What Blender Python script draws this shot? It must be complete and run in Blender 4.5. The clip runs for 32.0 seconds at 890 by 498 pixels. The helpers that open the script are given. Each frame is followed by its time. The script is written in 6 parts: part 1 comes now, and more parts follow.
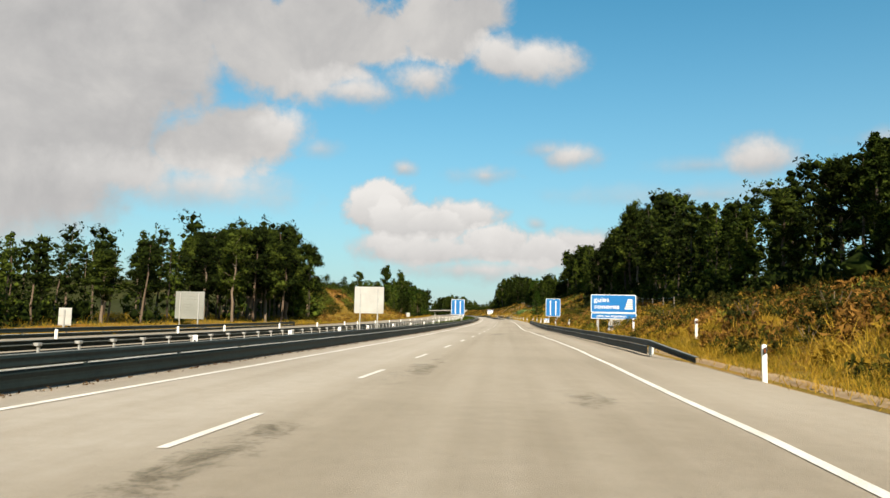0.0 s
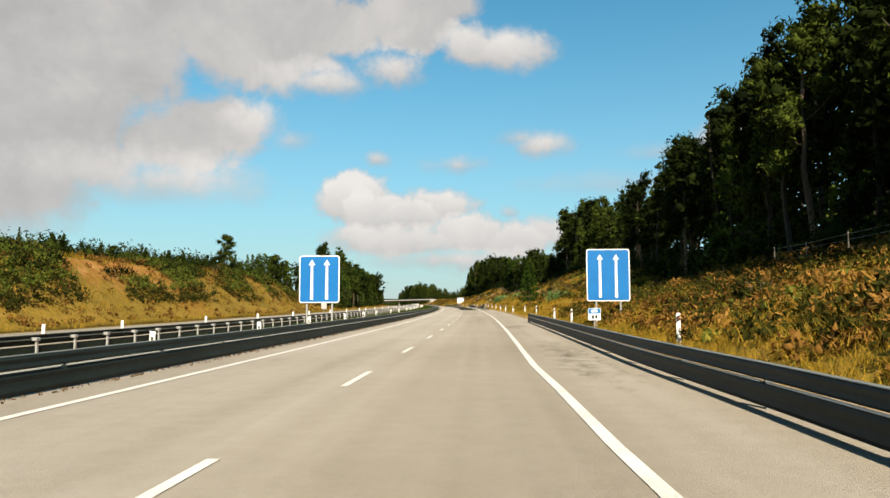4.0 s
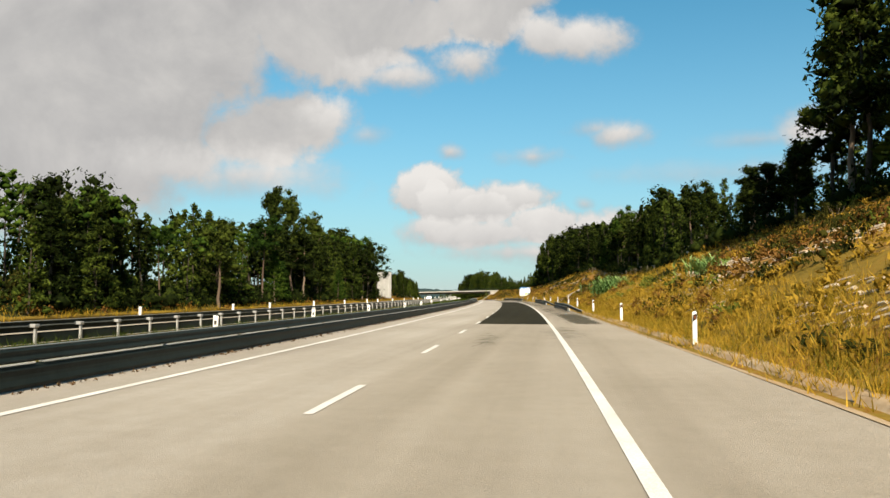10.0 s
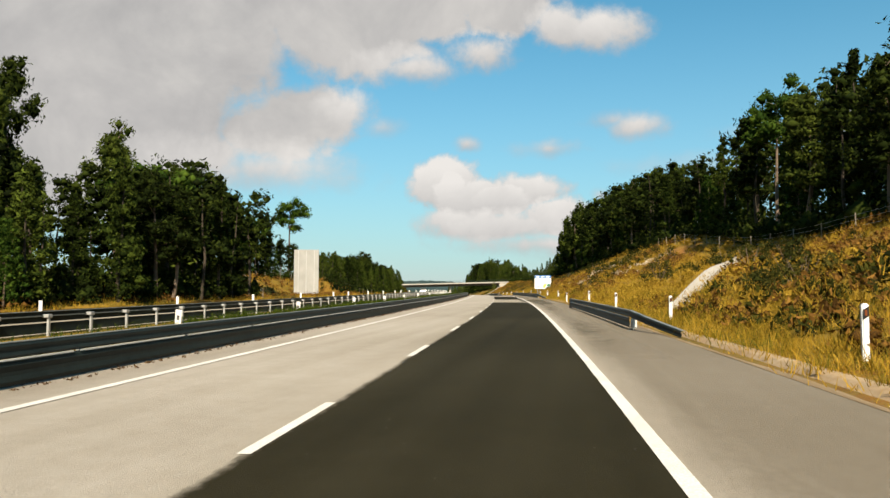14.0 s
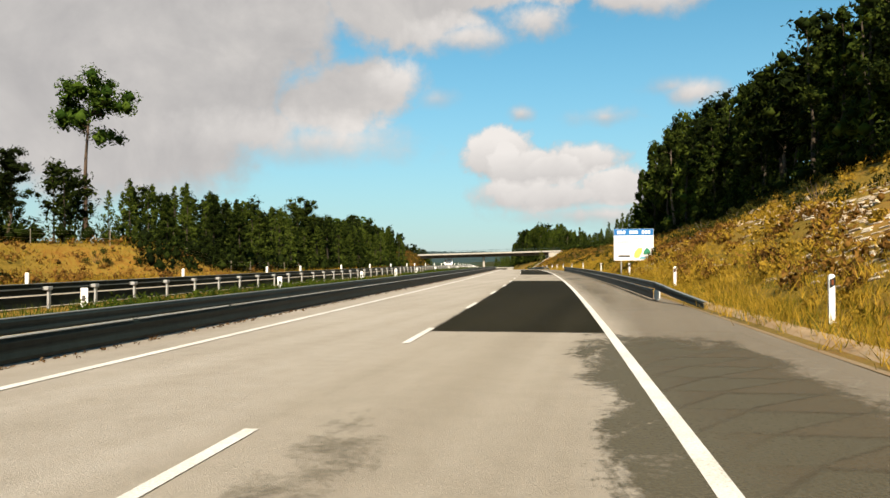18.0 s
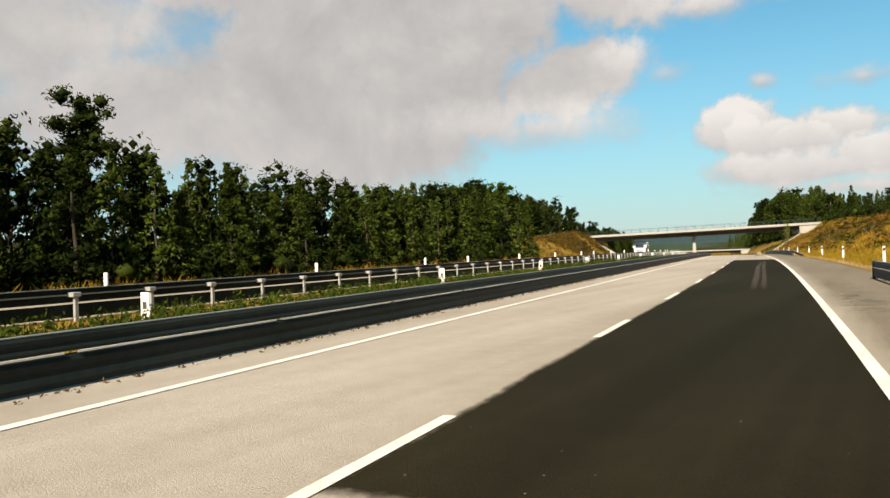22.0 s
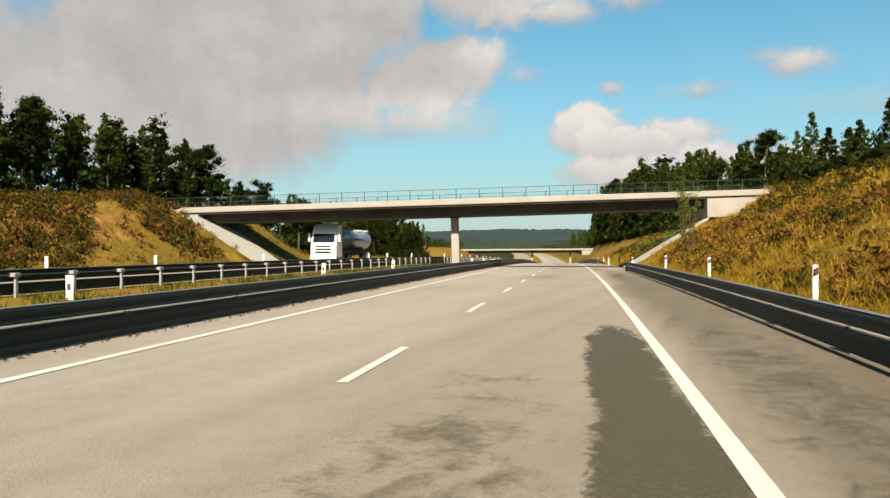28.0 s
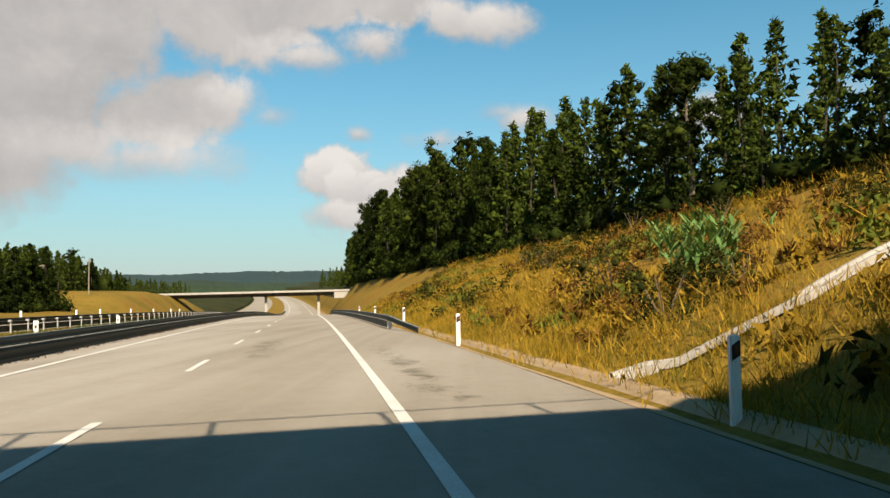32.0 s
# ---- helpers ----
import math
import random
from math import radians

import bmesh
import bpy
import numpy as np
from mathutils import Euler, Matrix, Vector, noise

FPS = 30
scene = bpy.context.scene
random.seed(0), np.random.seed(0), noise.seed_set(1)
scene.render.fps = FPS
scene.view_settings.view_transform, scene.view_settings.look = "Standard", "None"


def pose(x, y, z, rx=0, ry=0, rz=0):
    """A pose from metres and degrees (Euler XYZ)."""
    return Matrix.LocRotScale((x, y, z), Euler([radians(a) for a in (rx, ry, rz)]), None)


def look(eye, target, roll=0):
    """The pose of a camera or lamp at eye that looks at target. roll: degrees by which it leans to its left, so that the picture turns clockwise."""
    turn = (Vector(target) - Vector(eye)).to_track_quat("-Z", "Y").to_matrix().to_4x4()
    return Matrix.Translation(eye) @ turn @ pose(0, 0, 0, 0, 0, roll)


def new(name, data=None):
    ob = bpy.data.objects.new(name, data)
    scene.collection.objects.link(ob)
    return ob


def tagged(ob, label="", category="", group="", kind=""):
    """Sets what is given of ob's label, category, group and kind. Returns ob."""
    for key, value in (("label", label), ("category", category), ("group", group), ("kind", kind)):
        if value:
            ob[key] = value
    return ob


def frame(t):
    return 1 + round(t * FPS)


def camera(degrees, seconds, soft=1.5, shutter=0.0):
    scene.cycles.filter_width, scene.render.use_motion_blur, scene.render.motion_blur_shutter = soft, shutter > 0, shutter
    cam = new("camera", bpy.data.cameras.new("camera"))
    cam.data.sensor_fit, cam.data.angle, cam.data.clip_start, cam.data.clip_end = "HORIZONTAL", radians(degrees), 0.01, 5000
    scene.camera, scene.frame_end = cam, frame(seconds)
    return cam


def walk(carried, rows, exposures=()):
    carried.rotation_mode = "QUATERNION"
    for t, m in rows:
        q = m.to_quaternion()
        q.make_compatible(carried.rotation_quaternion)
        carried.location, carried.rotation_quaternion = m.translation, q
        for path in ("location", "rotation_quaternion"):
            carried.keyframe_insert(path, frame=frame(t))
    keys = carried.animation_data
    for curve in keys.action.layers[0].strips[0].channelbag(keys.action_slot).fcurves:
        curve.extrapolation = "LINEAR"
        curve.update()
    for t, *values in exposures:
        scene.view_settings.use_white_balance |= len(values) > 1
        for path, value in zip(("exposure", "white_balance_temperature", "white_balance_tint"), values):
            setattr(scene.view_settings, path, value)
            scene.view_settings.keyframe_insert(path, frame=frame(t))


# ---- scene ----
EXPOSURES = [(0.0, 1.33, 6800, 10), (12.0, 1.31, 6850, 10), (20.0, 1.36, 6950, 12), (26.0, 1.34, 7050, 12), (30.0, 1.22, 7000, 11), (32.0, 1.26, 7000, 12)]
cam = camera(61.00, 32.0)
# seconds, eye, target, lean
PATH = [
    (0, (25.591, 29.778, -1.446), (24.8056, 39.7011, -0.4896), 1.20),
    (0.5, (25.794, 39.261, -1.385), (25.0356, 49.1873, -0.4369), 1.18),
    (1, (25.990, 48.765, -1.319), (25.2476, 58.6909, -0.3533), 1.20),
    (1.5, (26.170, 58.345, -1.249), (25.4172, 68.2658, -0.2412), 1.23),
    (2, (26.311, 68.104, -1.173), (25.5525, 78.0208, -0.1369), 1.26),
    (2.5, (26.417, 77.874, -1.093), (25.7522, 87.7955, -0.0380), 1.00),
    (4.5, (26.515, 116.852, -0.737), (26.0836, 126.8123, 0.0446), -0.20),
    (5, (26.703, 126.642, -0.638), (26.2378, 136.6005, 0.1409), -0.14),
    (5.5, (26.935, 136.424, -0.537), (26.4079, 146.3818, 0.2177), -0.32),
    (6, (27.104, 146.206, -0.432), (26.5165, 156.1623, 0.2993), -0.67),
    (6.5, (27.159, 156.024, -0.325), (26.4666, 165.9778, 0.3346), -0.16),
    (7, (27.156, 165.854, -0.214), (26.3718, 175.8018, 0.4404), 0.05),
    (7.5, (27.106, 175.699, -0.101), (26.1900, 185.6344, 0.5680), 0.25),
    (8, (27.020, 185.558, 0.015), (25.9554, 195.4768, 0.7087), 0.24),
    (8.5, (26.939, 195.421, 0.133), (25.8064, 205.3324, 0.8298), 0.46),
    (9, (26.841, 205.292, 0.253), (25.6496, 215.1961, 0.9516), 0.34),
    (9.5, (26.703, 215.176, 0.374), (25.3786, 225.0624, 1.0898), 0.20),
    (10, (26.515, 225.060, 0.497), (25.0917, 234.9317, 1.2252), 0.19),
    (10.5, (26.259, 234.935, 0.622), (24.7780, 244.7975, 1.3512), 0.56),
    (11, (25.942, 244.839, 0.747), (24.4569, 254.7021, 1.4672), 0.92),
    (11.5, (25.558, 254.794, 0.874), (24.0974, 264.6621, 1.5718), 0.82),
    (12, (25.134, 264.789, 1.002), (23.6697, 274.6591, 1.6638), 0.74),
    (12.5, (24.703, 274.794, 1.131), (23.2188, 284.6636, 1.7531), 0.70),
    (13, (24.249, 284.753, 1.258), (22.7155, 294.6146, 1.8859), 0.55),
    (13.5, (23.775, 294.617, 1.384), (22.1689, 304.4664, 2.0193), 0.42),
    (15.5, (21.687, 332.951, 1.866), (20.0361, 342.7994, 2.3924), -0.41),
    (16, (20.990, 342.883, 1.987), (19.3535, 352.7368, 2.4571), 0.10),
    (16.5, (20.256, 352.946, 2.107), (18.5983, 362.7985, 2.5301), 0.00),
    (17, (19.486, 363.120, 2.226), (17.7218, 372.9578, 2.5599), 0.16),
    (17.5, (18.684, 373.311, 2.343), (16.6723, 383.1015, 2.6455), -0.13),
    (18, (17.842, 383.344, 2.454), (15.4938, 393.0615, 2.7014), -0.08),
    (18.5, (16.958, 393.124, 2.559), (14.1384, 402.7149, 2.8217), -0.74),
    (19, (16.063, 402.639, 2.657), (12.7149, 412.0571, 2.9492), -1.09),
    (19.5, (15.152, 412.029, 2.751), (11.3538, 421.2740, 3.0797), -1.16),
    (20, (14.234, 421.343, 2.839), (10.1047, 430.4450, 3.1658), -1.44),
    (20.5, (13.269, 430.527, 2.922), (8.9020, 439.5199, 3.1725), -1.31),
    (21, (12.252, 439.610, 3.000), (7.6279, 448.4747, 3.1848), -1.44),
    (21.5, (11.173, 448.627, 3.072), (6.3156, 457.3670, 3.2259), -1.50),
    (22, (10.038, 457.652, 3.140), (4.9119, 466.2380, 3.2328), -1.59),
    (22.5, (8.855, 466.783, 3.203), (3.4359, 475.1877, 3.2536), -1.47),
    (23, (7.625, 476.057, 3.261), (2.0231, 484.3406, 3.3028), -1.42),
    (23.5, (6.352, 485.459, 3.313), (0.6218, 493.6542, 3.3223), -1.22),
    (24, (5.067, 494.939, 3.359), (-0.5598, 503.2056, 3.3336), -0.84),
    (24.5, (3.785, 504.470, 3.398), (-1.6798, 512.8439, 3.3220), -1.00),
    (25, (2.480, 513.986, 3.430), (-2.7738, 522.4949, 3.3840), -1.22),
    (25.5, (1.119, 523.419, 3.452), (-3.8746, 532.0825, 3.4292), -0.70),
    (27.5, (-4.962, 559.685, 3.459), (-8.7975, 568.9202, 3.4182), 0.20),
    (28, (-6.494, 568.627, 3.439), (-9.9338, 578.0165, 3.3990), 0.06),
    (28.5, (-8.052, 577.481, 3.410), (-11.0989, 587.0054, 3.3431), 0.14),
    (29, (-9.620, 586.294, 3.372), (-12.2880, 595.9317, 3.4016), 0.14),
    (29.5, (-11.186, 595.100, 3.324), (-13.5669, 604.8126, 3.3994), 0.11),
    (30, (-12.759, 603.880, 3.267), (-14.7948, 613.6708, 3.2444), 0.22),
    (30.5, (-14.350, 612.612, 3.199), (-15.8950, 622.4916, 3.0965), -0.18),
    (31, (-15.961, 621.282, 3.122), (-17.0578, 631.2212, 3.2065), -0.44),
    (31.5, (-17.596, 629.888, 3.034), (-18.0012, 639.8732, 3.4060), -0.77),
    (32, (-19.228, 638.477, 2.936), (-19.4541, 648.4624, 3.4326), -0.86),
]
walk(cam, [(t, look(eye, target, roll)) for t, eye, target, roll in PATH], EXPOSURES)

# the right-hand edge line of the carriageway, and its rise, as curves of y
ROAD_X = [24.6781, -15.4033, -19.2841, -2.6413, 1.1851, 0.5047]
ROAD_Z = [3.8149, -0.3668, -1.3626, -0.245]

# ---------------------------------------------------------------- the plan in numbers (metres; d is counted from the right-hand edge line)
Y_LO, Y_HI, BEND_LO, BEND_HI = 20.0, 800.0, 0.0, -0.0002
LANE_D, LANE_L, RAIL_L, RAIL_R, RAIL_O = -3.61, -7.25, -8.55, 2.50, -14.4
MEDIAN_L, OPP_L, VERGE = -14.9, -26.0, 4.8
OPP_LEVEL = [(-60, -0.17), (55, -0.16), (230, 0.05), (505, 0.26), (620, 0.28), (760, 0.1)]
R_LINE = [(-60, 3.3), (37, 3.3), (50, 2.95), (65, 2.6), (75, 2.2), (87, 1.65), (100, 1.0), (115, 0.25), (127, 0.0), (140, 0.0)]
DASH_Y0, DASH_STEP, DASH_LEN = 139.25 - 9.434 * 20, 9.434, 2.95
DASH_SHIFT = [(42, 2.1), (60, 1.2), (80, 0.6), (139, 0.0), (196, 0.55), (234, 0.5), (253, 0.9), (292, 1.7), (348, 1.5), (415, 2.6), (451, 1.1), (499, -1.5), (507, -0.9), (576, 3.3), (611, 0.0), (621, -1.2), (630, -2.5), (640, -2.5), (649, -3.4), (690, -3.5)]
DARK = [(262.5, 379), (398.5, 437), (461.6, 532)]
RAILS_R = [(57.5, 168), (286, 310), (327, 360), (406.5, 489), (547.5, 623.5), (670, 760)]
R_HEIGHT = [(-60, 2.8), (60, 2.8), (105, 2.8), (140, 3.7), (158, 3.6), (177, 3.2), (197, 4.5), (208, 5.5), (226, 7.2), (250, 8.0), (300, 6.0), (325, 4.2), (355, 4.6), (400, 7.0), (440, 7.0), (470, 6.0), (545, 5.0), (580, 4.8), (608, 5.5), (634, 6.2), (645, 5.2), (690, 5.2), (760, 6.0), (815, 7.5), (860, 7.5)]
R_WIDTH = [(-60, 7), (60, 7), (105, 8), (140, 11), (200, 14), (250, 16), (300, 13), (325, 12), (400, 13), (440, 13), (470, 15), (560, 12), (600, 9.5), (640, 9.5), (670, 13), (720, 10.5), (780, 7.5), (840, 5.5)]
L_HEIGHT = [(-60, 0.4), (120, 0.5), (140, 1.2), (165, 5.8), (230, 5.8), (262, 1.6), (300, 0.6), (375, 0.6), (395, 2.8), (450, 2.6), (480, 0.8), (556, 0.6), (574, 2.6), (598, 3.6), (612, 4.0), (626, 5.2), (641, 5.2), (654, 1.0), (762, 1.0), (782, 4.6), (820, 6.0), (845, 6.0), (900, 2)]
L_WIDTH = [(-60, 5), (130, 5), (165, 9), (230, 10), (262, 8), (380, 6), (450, 6), (585, 7), (612, 8), (626, 8), (650, 8), (690, 9), (900, 9)]
# bare orange earth on the banks: y, d, half length, half width, strength
BARE = [(62, 10.5, 16, 3.0, 0.8), (118, 9.5, 10, 2.5, 0.7), (150, 11.0, 12, 2.5, 0.9), (182, 14.0, 14, 2.5, 0.9), (262, 11.5, 26, 5.5, 0.8), (232, 12.0, 18, 6.0, 0.8), (380, 14.5, 10, 3.5, 1.0), (352, 14.5, 7, 2.0, 0.8), (404, 10.0, 16, 4.0, 0.7), (440, 11.0, 26, 5.0, 0.7),
        (540, 9.0, 12, 2.5, 0.6), (622, 10.0, 8, 2.0, 0.6)]
BARE += [(150, -33.5, 12, 3.0, 0.9), (176, -35.0, 22, 4.0, 0.9), (222, -36.5, 18, 3.0, 0.6), (402, -32.5, 20, 2.5, 0.9), (612, -33.5, 14, 4.0, 0.8), (98, -30.0, 8, 3.0, 0.6)]
# where the bank beyond the opposite carriageway begins
L_FOOT = [(-60, -28.0), (396, -28.0), (406, -33.2), (432, -33.2), (442, -28.0)]
# y of the near face, width, clearance, left end, right end, piers
BRIDGE1 = (633.1, 6.6, 4.84, -34.2, 9.9, (-11.6,), 4.5, 1.6)
BRIDGE2 = (835.0, 7.0, 5.2, -40.0, 5.5, (-12.0, 1.6), 2.0, 0.5)
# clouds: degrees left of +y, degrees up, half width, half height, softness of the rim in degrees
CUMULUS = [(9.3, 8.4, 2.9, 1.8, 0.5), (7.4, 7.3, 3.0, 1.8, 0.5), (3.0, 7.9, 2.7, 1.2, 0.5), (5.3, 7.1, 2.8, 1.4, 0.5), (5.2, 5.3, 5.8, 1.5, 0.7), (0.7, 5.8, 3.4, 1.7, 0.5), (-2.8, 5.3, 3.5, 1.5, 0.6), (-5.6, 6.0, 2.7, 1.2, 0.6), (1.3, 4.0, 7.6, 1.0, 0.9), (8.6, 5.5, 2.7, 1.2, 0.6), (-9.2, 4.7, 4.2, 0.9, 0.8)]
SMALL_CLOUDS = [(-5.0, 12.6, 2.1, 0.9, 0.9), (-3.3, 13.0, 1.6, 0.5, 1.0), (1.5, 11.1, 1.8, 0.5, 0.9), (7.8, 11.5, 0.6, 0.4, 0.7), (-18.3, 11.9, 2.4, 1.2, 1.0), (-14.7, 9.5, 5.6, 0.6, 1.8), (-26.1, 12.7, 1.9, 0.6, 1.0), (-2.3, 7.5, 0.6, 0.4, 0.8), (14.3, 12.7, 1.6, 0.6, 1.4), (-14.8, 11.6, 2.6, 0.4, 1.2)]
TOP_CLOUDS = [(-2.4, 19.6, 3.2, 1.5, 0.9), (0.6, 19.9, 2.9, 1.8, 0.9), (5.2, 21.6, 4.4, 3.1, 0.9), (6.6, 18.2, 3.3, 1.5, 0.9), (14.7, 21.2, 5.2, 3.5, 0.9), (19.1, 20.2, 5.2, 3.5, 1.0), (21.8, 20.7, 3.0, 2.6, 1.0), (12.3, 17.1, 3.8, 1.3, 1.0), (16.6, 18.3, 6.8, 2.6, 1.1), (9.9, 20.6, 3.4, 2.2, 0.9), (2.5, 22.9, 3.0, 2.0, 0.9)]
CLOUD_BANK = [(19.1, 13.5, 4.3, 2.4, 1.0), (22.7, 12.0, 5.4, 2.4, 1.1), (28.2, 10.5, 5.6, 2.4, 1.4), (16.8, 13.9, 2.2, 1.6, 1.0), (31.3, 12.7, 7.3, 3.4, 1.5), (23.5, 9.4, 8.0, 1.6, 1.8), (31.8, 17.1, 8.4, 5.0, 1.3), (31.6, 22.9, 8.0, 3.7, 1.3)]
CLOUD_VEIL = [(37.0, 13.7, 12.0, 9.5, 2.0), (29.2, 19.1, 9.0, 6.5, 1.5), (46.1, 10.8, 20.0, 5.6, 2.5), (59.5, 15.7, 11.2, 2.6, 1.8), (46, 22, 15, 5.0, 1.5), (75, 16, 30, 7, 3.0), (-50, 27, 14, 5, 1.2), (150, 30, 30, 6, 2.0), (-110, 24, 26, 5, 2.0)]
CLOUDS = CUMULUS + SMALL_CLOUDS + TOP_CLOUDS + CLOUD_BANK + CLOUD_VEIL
L_EDGE = [(-60, -33), (60, -33), (138, -31), (156, -40), (254, -38), (268, -30.5), (384, -30.5), (398, -41.5), (432, -41.5), (448, -31), (480, -30), (557, -31), (568, -42), (585, -44), (606, -46), (626, -46), (643, -42), (655, -35), (756, -37), (768, -58), (900, -60)]
L_TALL = [(-60, 6), (60, 6.6), (77, 6.6), (101, 8.6), (116, 11.8), (142, 13.5), (150, 2.4), (228, 2.8), (244, 6.8), (255, 8.2), (290, 9.3), (312, 10.3), (340, 10), (363, 11.2), (376, 12.5), (400, 13.5), (426, 13.5), (434, 8), (441, 6.2), (455, 6.8), (471, 7.2), (481, 7.4), (500, 7), (517, 7.3), (541, 8.3), (559, 9.2), (582, 10.5), (600, 11), (621, 10), (640, 9.5), (655, 8.6), (700, 9), (760, 10), (900, 12)]
R_TALL = [(-60, 6.8), (60, 6.8), (75, 9.0), (100, 10.0), (119, 10.0), (135, 13.5), (150, 17.5), (192, 17.5), (201, 13), (222, 10.5), (243, 11), (256, 15.5), (282, 17.5), (288, 9.2), (300, 7.6), (326, 11), (350, 13.3), (367, 13), (395, 10), (412, 11.5), (427, 13.6), (460, 15.5), (485, 17.5), (500, 19.5), (526, 19.5), (531, 10), (560, 6.5), (588, 4.8), (626, 4.8), (640, 9), (655, 8.4), (666, 8.4), (684, 11.4), (705, 14.5), (727, 17), (772, 19), (830, 19), (870, 18)]
# y ranges with the kinds of tree that stand there
R_KIND = [(250, "EU"), (325, "EU"), (335, "YG"), (400, "MX"), (500, "EU"), (1000, "YG")]
L_KIND = [(150, "ET"), (255, "YG"), (330, "PX"), (436, "MX"), (585, "YG"), (660, "EU"), (1000, "YG")]
MARKS_R = [(49.6, 6.1), (66, 8.0), (82, 7.4), (98, 6.6), (114, 5.2), (130, 4.6), (155, 4.3), (165, 4.2), (186, 4.5), (201.5, 4.4), (214.5, 3.7), (231.9, 3.6), (247, 3.6), (265.5, 3.8), (283.5, 4.0), (301, 4.2),
           (318, 4.6), (334, 4.4), (350, 4.4), (366.5, 4.5), (378, 3.6), (399.3, 4.4), (418, 4.4), (439, 4.8), (460, 4.6), (484, 4.6), (500, 4.2), (517, 4.0), (534, 4.0), (552, 4.2), (570, 4.2), (587, 4.2), (602, 4.4), (617, 4.4), (630.8, 3.5), (646.2, 3.5), (661, 3.3), (677, 3.6), (694, 3.6), (711, 3.6)]
MARKS_M = [60, 72, 84, 95, 108, 121, 134, 147, 160, 173, 185, 196, 212, 226, 240, 254, 268, 284, 302, 316, 330, 344, 358, 372, 386, 402, 416, 432, 443, 455, 470, 486, 501, 514, 527, 541, 555, 570, 585, 604, 618, 645, 660, 675, 690]
# stains in the asphalt: y from, to, d from, to
STAINS = [(34, 41, -3.5, -2.3), (44, 58, -3.4, -2.0), (42, 46, 0.6, 2.0), (88, 98, -3.0, -1.0), (92, 104, 0.8, 2.4), (116, 142, 0.2, 2.4), (148, 162, -0.5, 2.0), (176, 182, -3.6, -2.6), (205, 216, -3.4, -1.9), (244, 256, -2.9, -1.8),
          (248, 262, -0.9, 1.4), (286, 306, 0.15, 1.8), (320, 345, 0.15, 1.9), (345, 372, 0.15, 1.6), (386, 391, -3.3, -2.1)]
STAINS += [(437, 446, -0.9, 2.2), (455, 462, -1.0, 1.6), (405, 430, 0.15, 2.0), (441, 453, -3.2, -2.1), (470, 490, 0.2, 1.6), (568, 579, -3.1, -1.0), (560, 590, 0.15, 2.3), (596, 626, 0.15, 2.0), (604, 614, -3.4, -2.1), (625, 637, -3.4, -2.2), (622, 634, -0.7, 1.6), (634, 640, -2.6, -0.8), (646, 664, 0.3, 1.5), (655, 670, -3.2, -1.8)]
# darker, denser repairs with ragged edges
SOLID = [(262, 284, 0.9, 2.9), (370, 381, 0.15, 2.2), (381, 399, -1.05, 2.6), (566, 584, -1.15, 0.1)]
# tyre marks: y from, to, d at the start and the end, half width
SKIDS = [(482, 524, -1.56, -1.10, 0.14), (482, 524, -1.26, -0.90, 0.11)]
CRACKS = [(210.4, -0.80, 212.5, -0.60), (216.0, -0.72, 216.8, -0.60), (209.0, -3.2, 213.6, -2.5), (210.2, -2.9, 214.2, -2.75), (209.5, -2.6, 212.5, -3.1), (211.5, -2.3, 213.4, -2.9), (246, -2.6, 249, -2.3), (440, -0.6, 443, -0.4)]
# ---------------------------------------------------------------- light
SUN_EL, SUN_AZ = 40.0, 194.0      # the sun stands behind the camera, to its right


def sun_vec():
    e, a = radians(SUN_EL), radians(SUN_AZ)
    # azimuth counted from +y towards -x
    return Vector((-math.sin(a) * math.cos(e), math.cos(a) * math.cos(e), math.sin(e)))


sun = new("sun", bpy.data.lights.new("sun", "SUN"))
sun.data.energy, sun.data.angle, sun.data.color = 5.0, radians(0.53), (1.0, 0.90, 0.74)
sun.matrix_world = look((0, 0, 200), Vector((0, 0, 200)) - sun_vec())


class Nodes:
    """Small helper to write node trees."""

    def __init__(self, tree):
        self.t = tree
        tree.nodes.clear()

    def add(self, kind, **values):
        n = self.t.nodes.new(kind)
        for k, v in values.items():
            if k in n.inputs:
                n.inputs[k].default_value = v
        return n

    def link(self, a, b):
        self.t.links.new(a, b)

    def math(self, op, a, b=None, clamp=False):
        n = self.t.nodes.new("ShaderNodeMath")
        n.operation, n.use_clamp = op, clamp
        for i, v in enumerate((a, b)):
            if v is None:
                continue
            if isinstance(v, (int, float)):
                n.inputs[i].default_value = v
            else:
                self.link(v, n.inputs[i])
        return n.outputs[0]

    def ramp(self, fac, stops):
        n = self.t.nodes.new("ShaderNodeValToRGB")
        els = n.color_ramp.elements
        while len(els) < len(stops):
            els.new(0.5)
        for el, (p, c) in zip(els, stops):
            el.position, el.color = p, (*c, 1)
        self.link(fac, n.inputs[0])
        return n.outputs[0]

    def noise(self, vec, scale, detail=4.0, rough=0.55, distortion=0.0):
        n = self.add("ShaderNodeTexNoise", Scale=scale, Detail=detail, Roughness=rough, Distortion=distortion)
        if vec is not None:
            self.link(vec, n.inputs["Vector"])
        return n.outputs[0]

    def mix(self, fac, a, b, blend="MIX"):
        n = self.t.nodes.new("ShaderNodeMix")
        n.data_type, n.blend_type = "RGBA", blend
        for i, v in ((0, fac), (6, a), (7, b)):
            if isinstance(v, (int, float)):
                n.inputs[i].default_value = v
            elif isinstance(v, tuple):
                n.inputs[i].default_value = (*v, 1)
            else:
                self.link(v, n.inputs[i])
        return n.outputs[2]


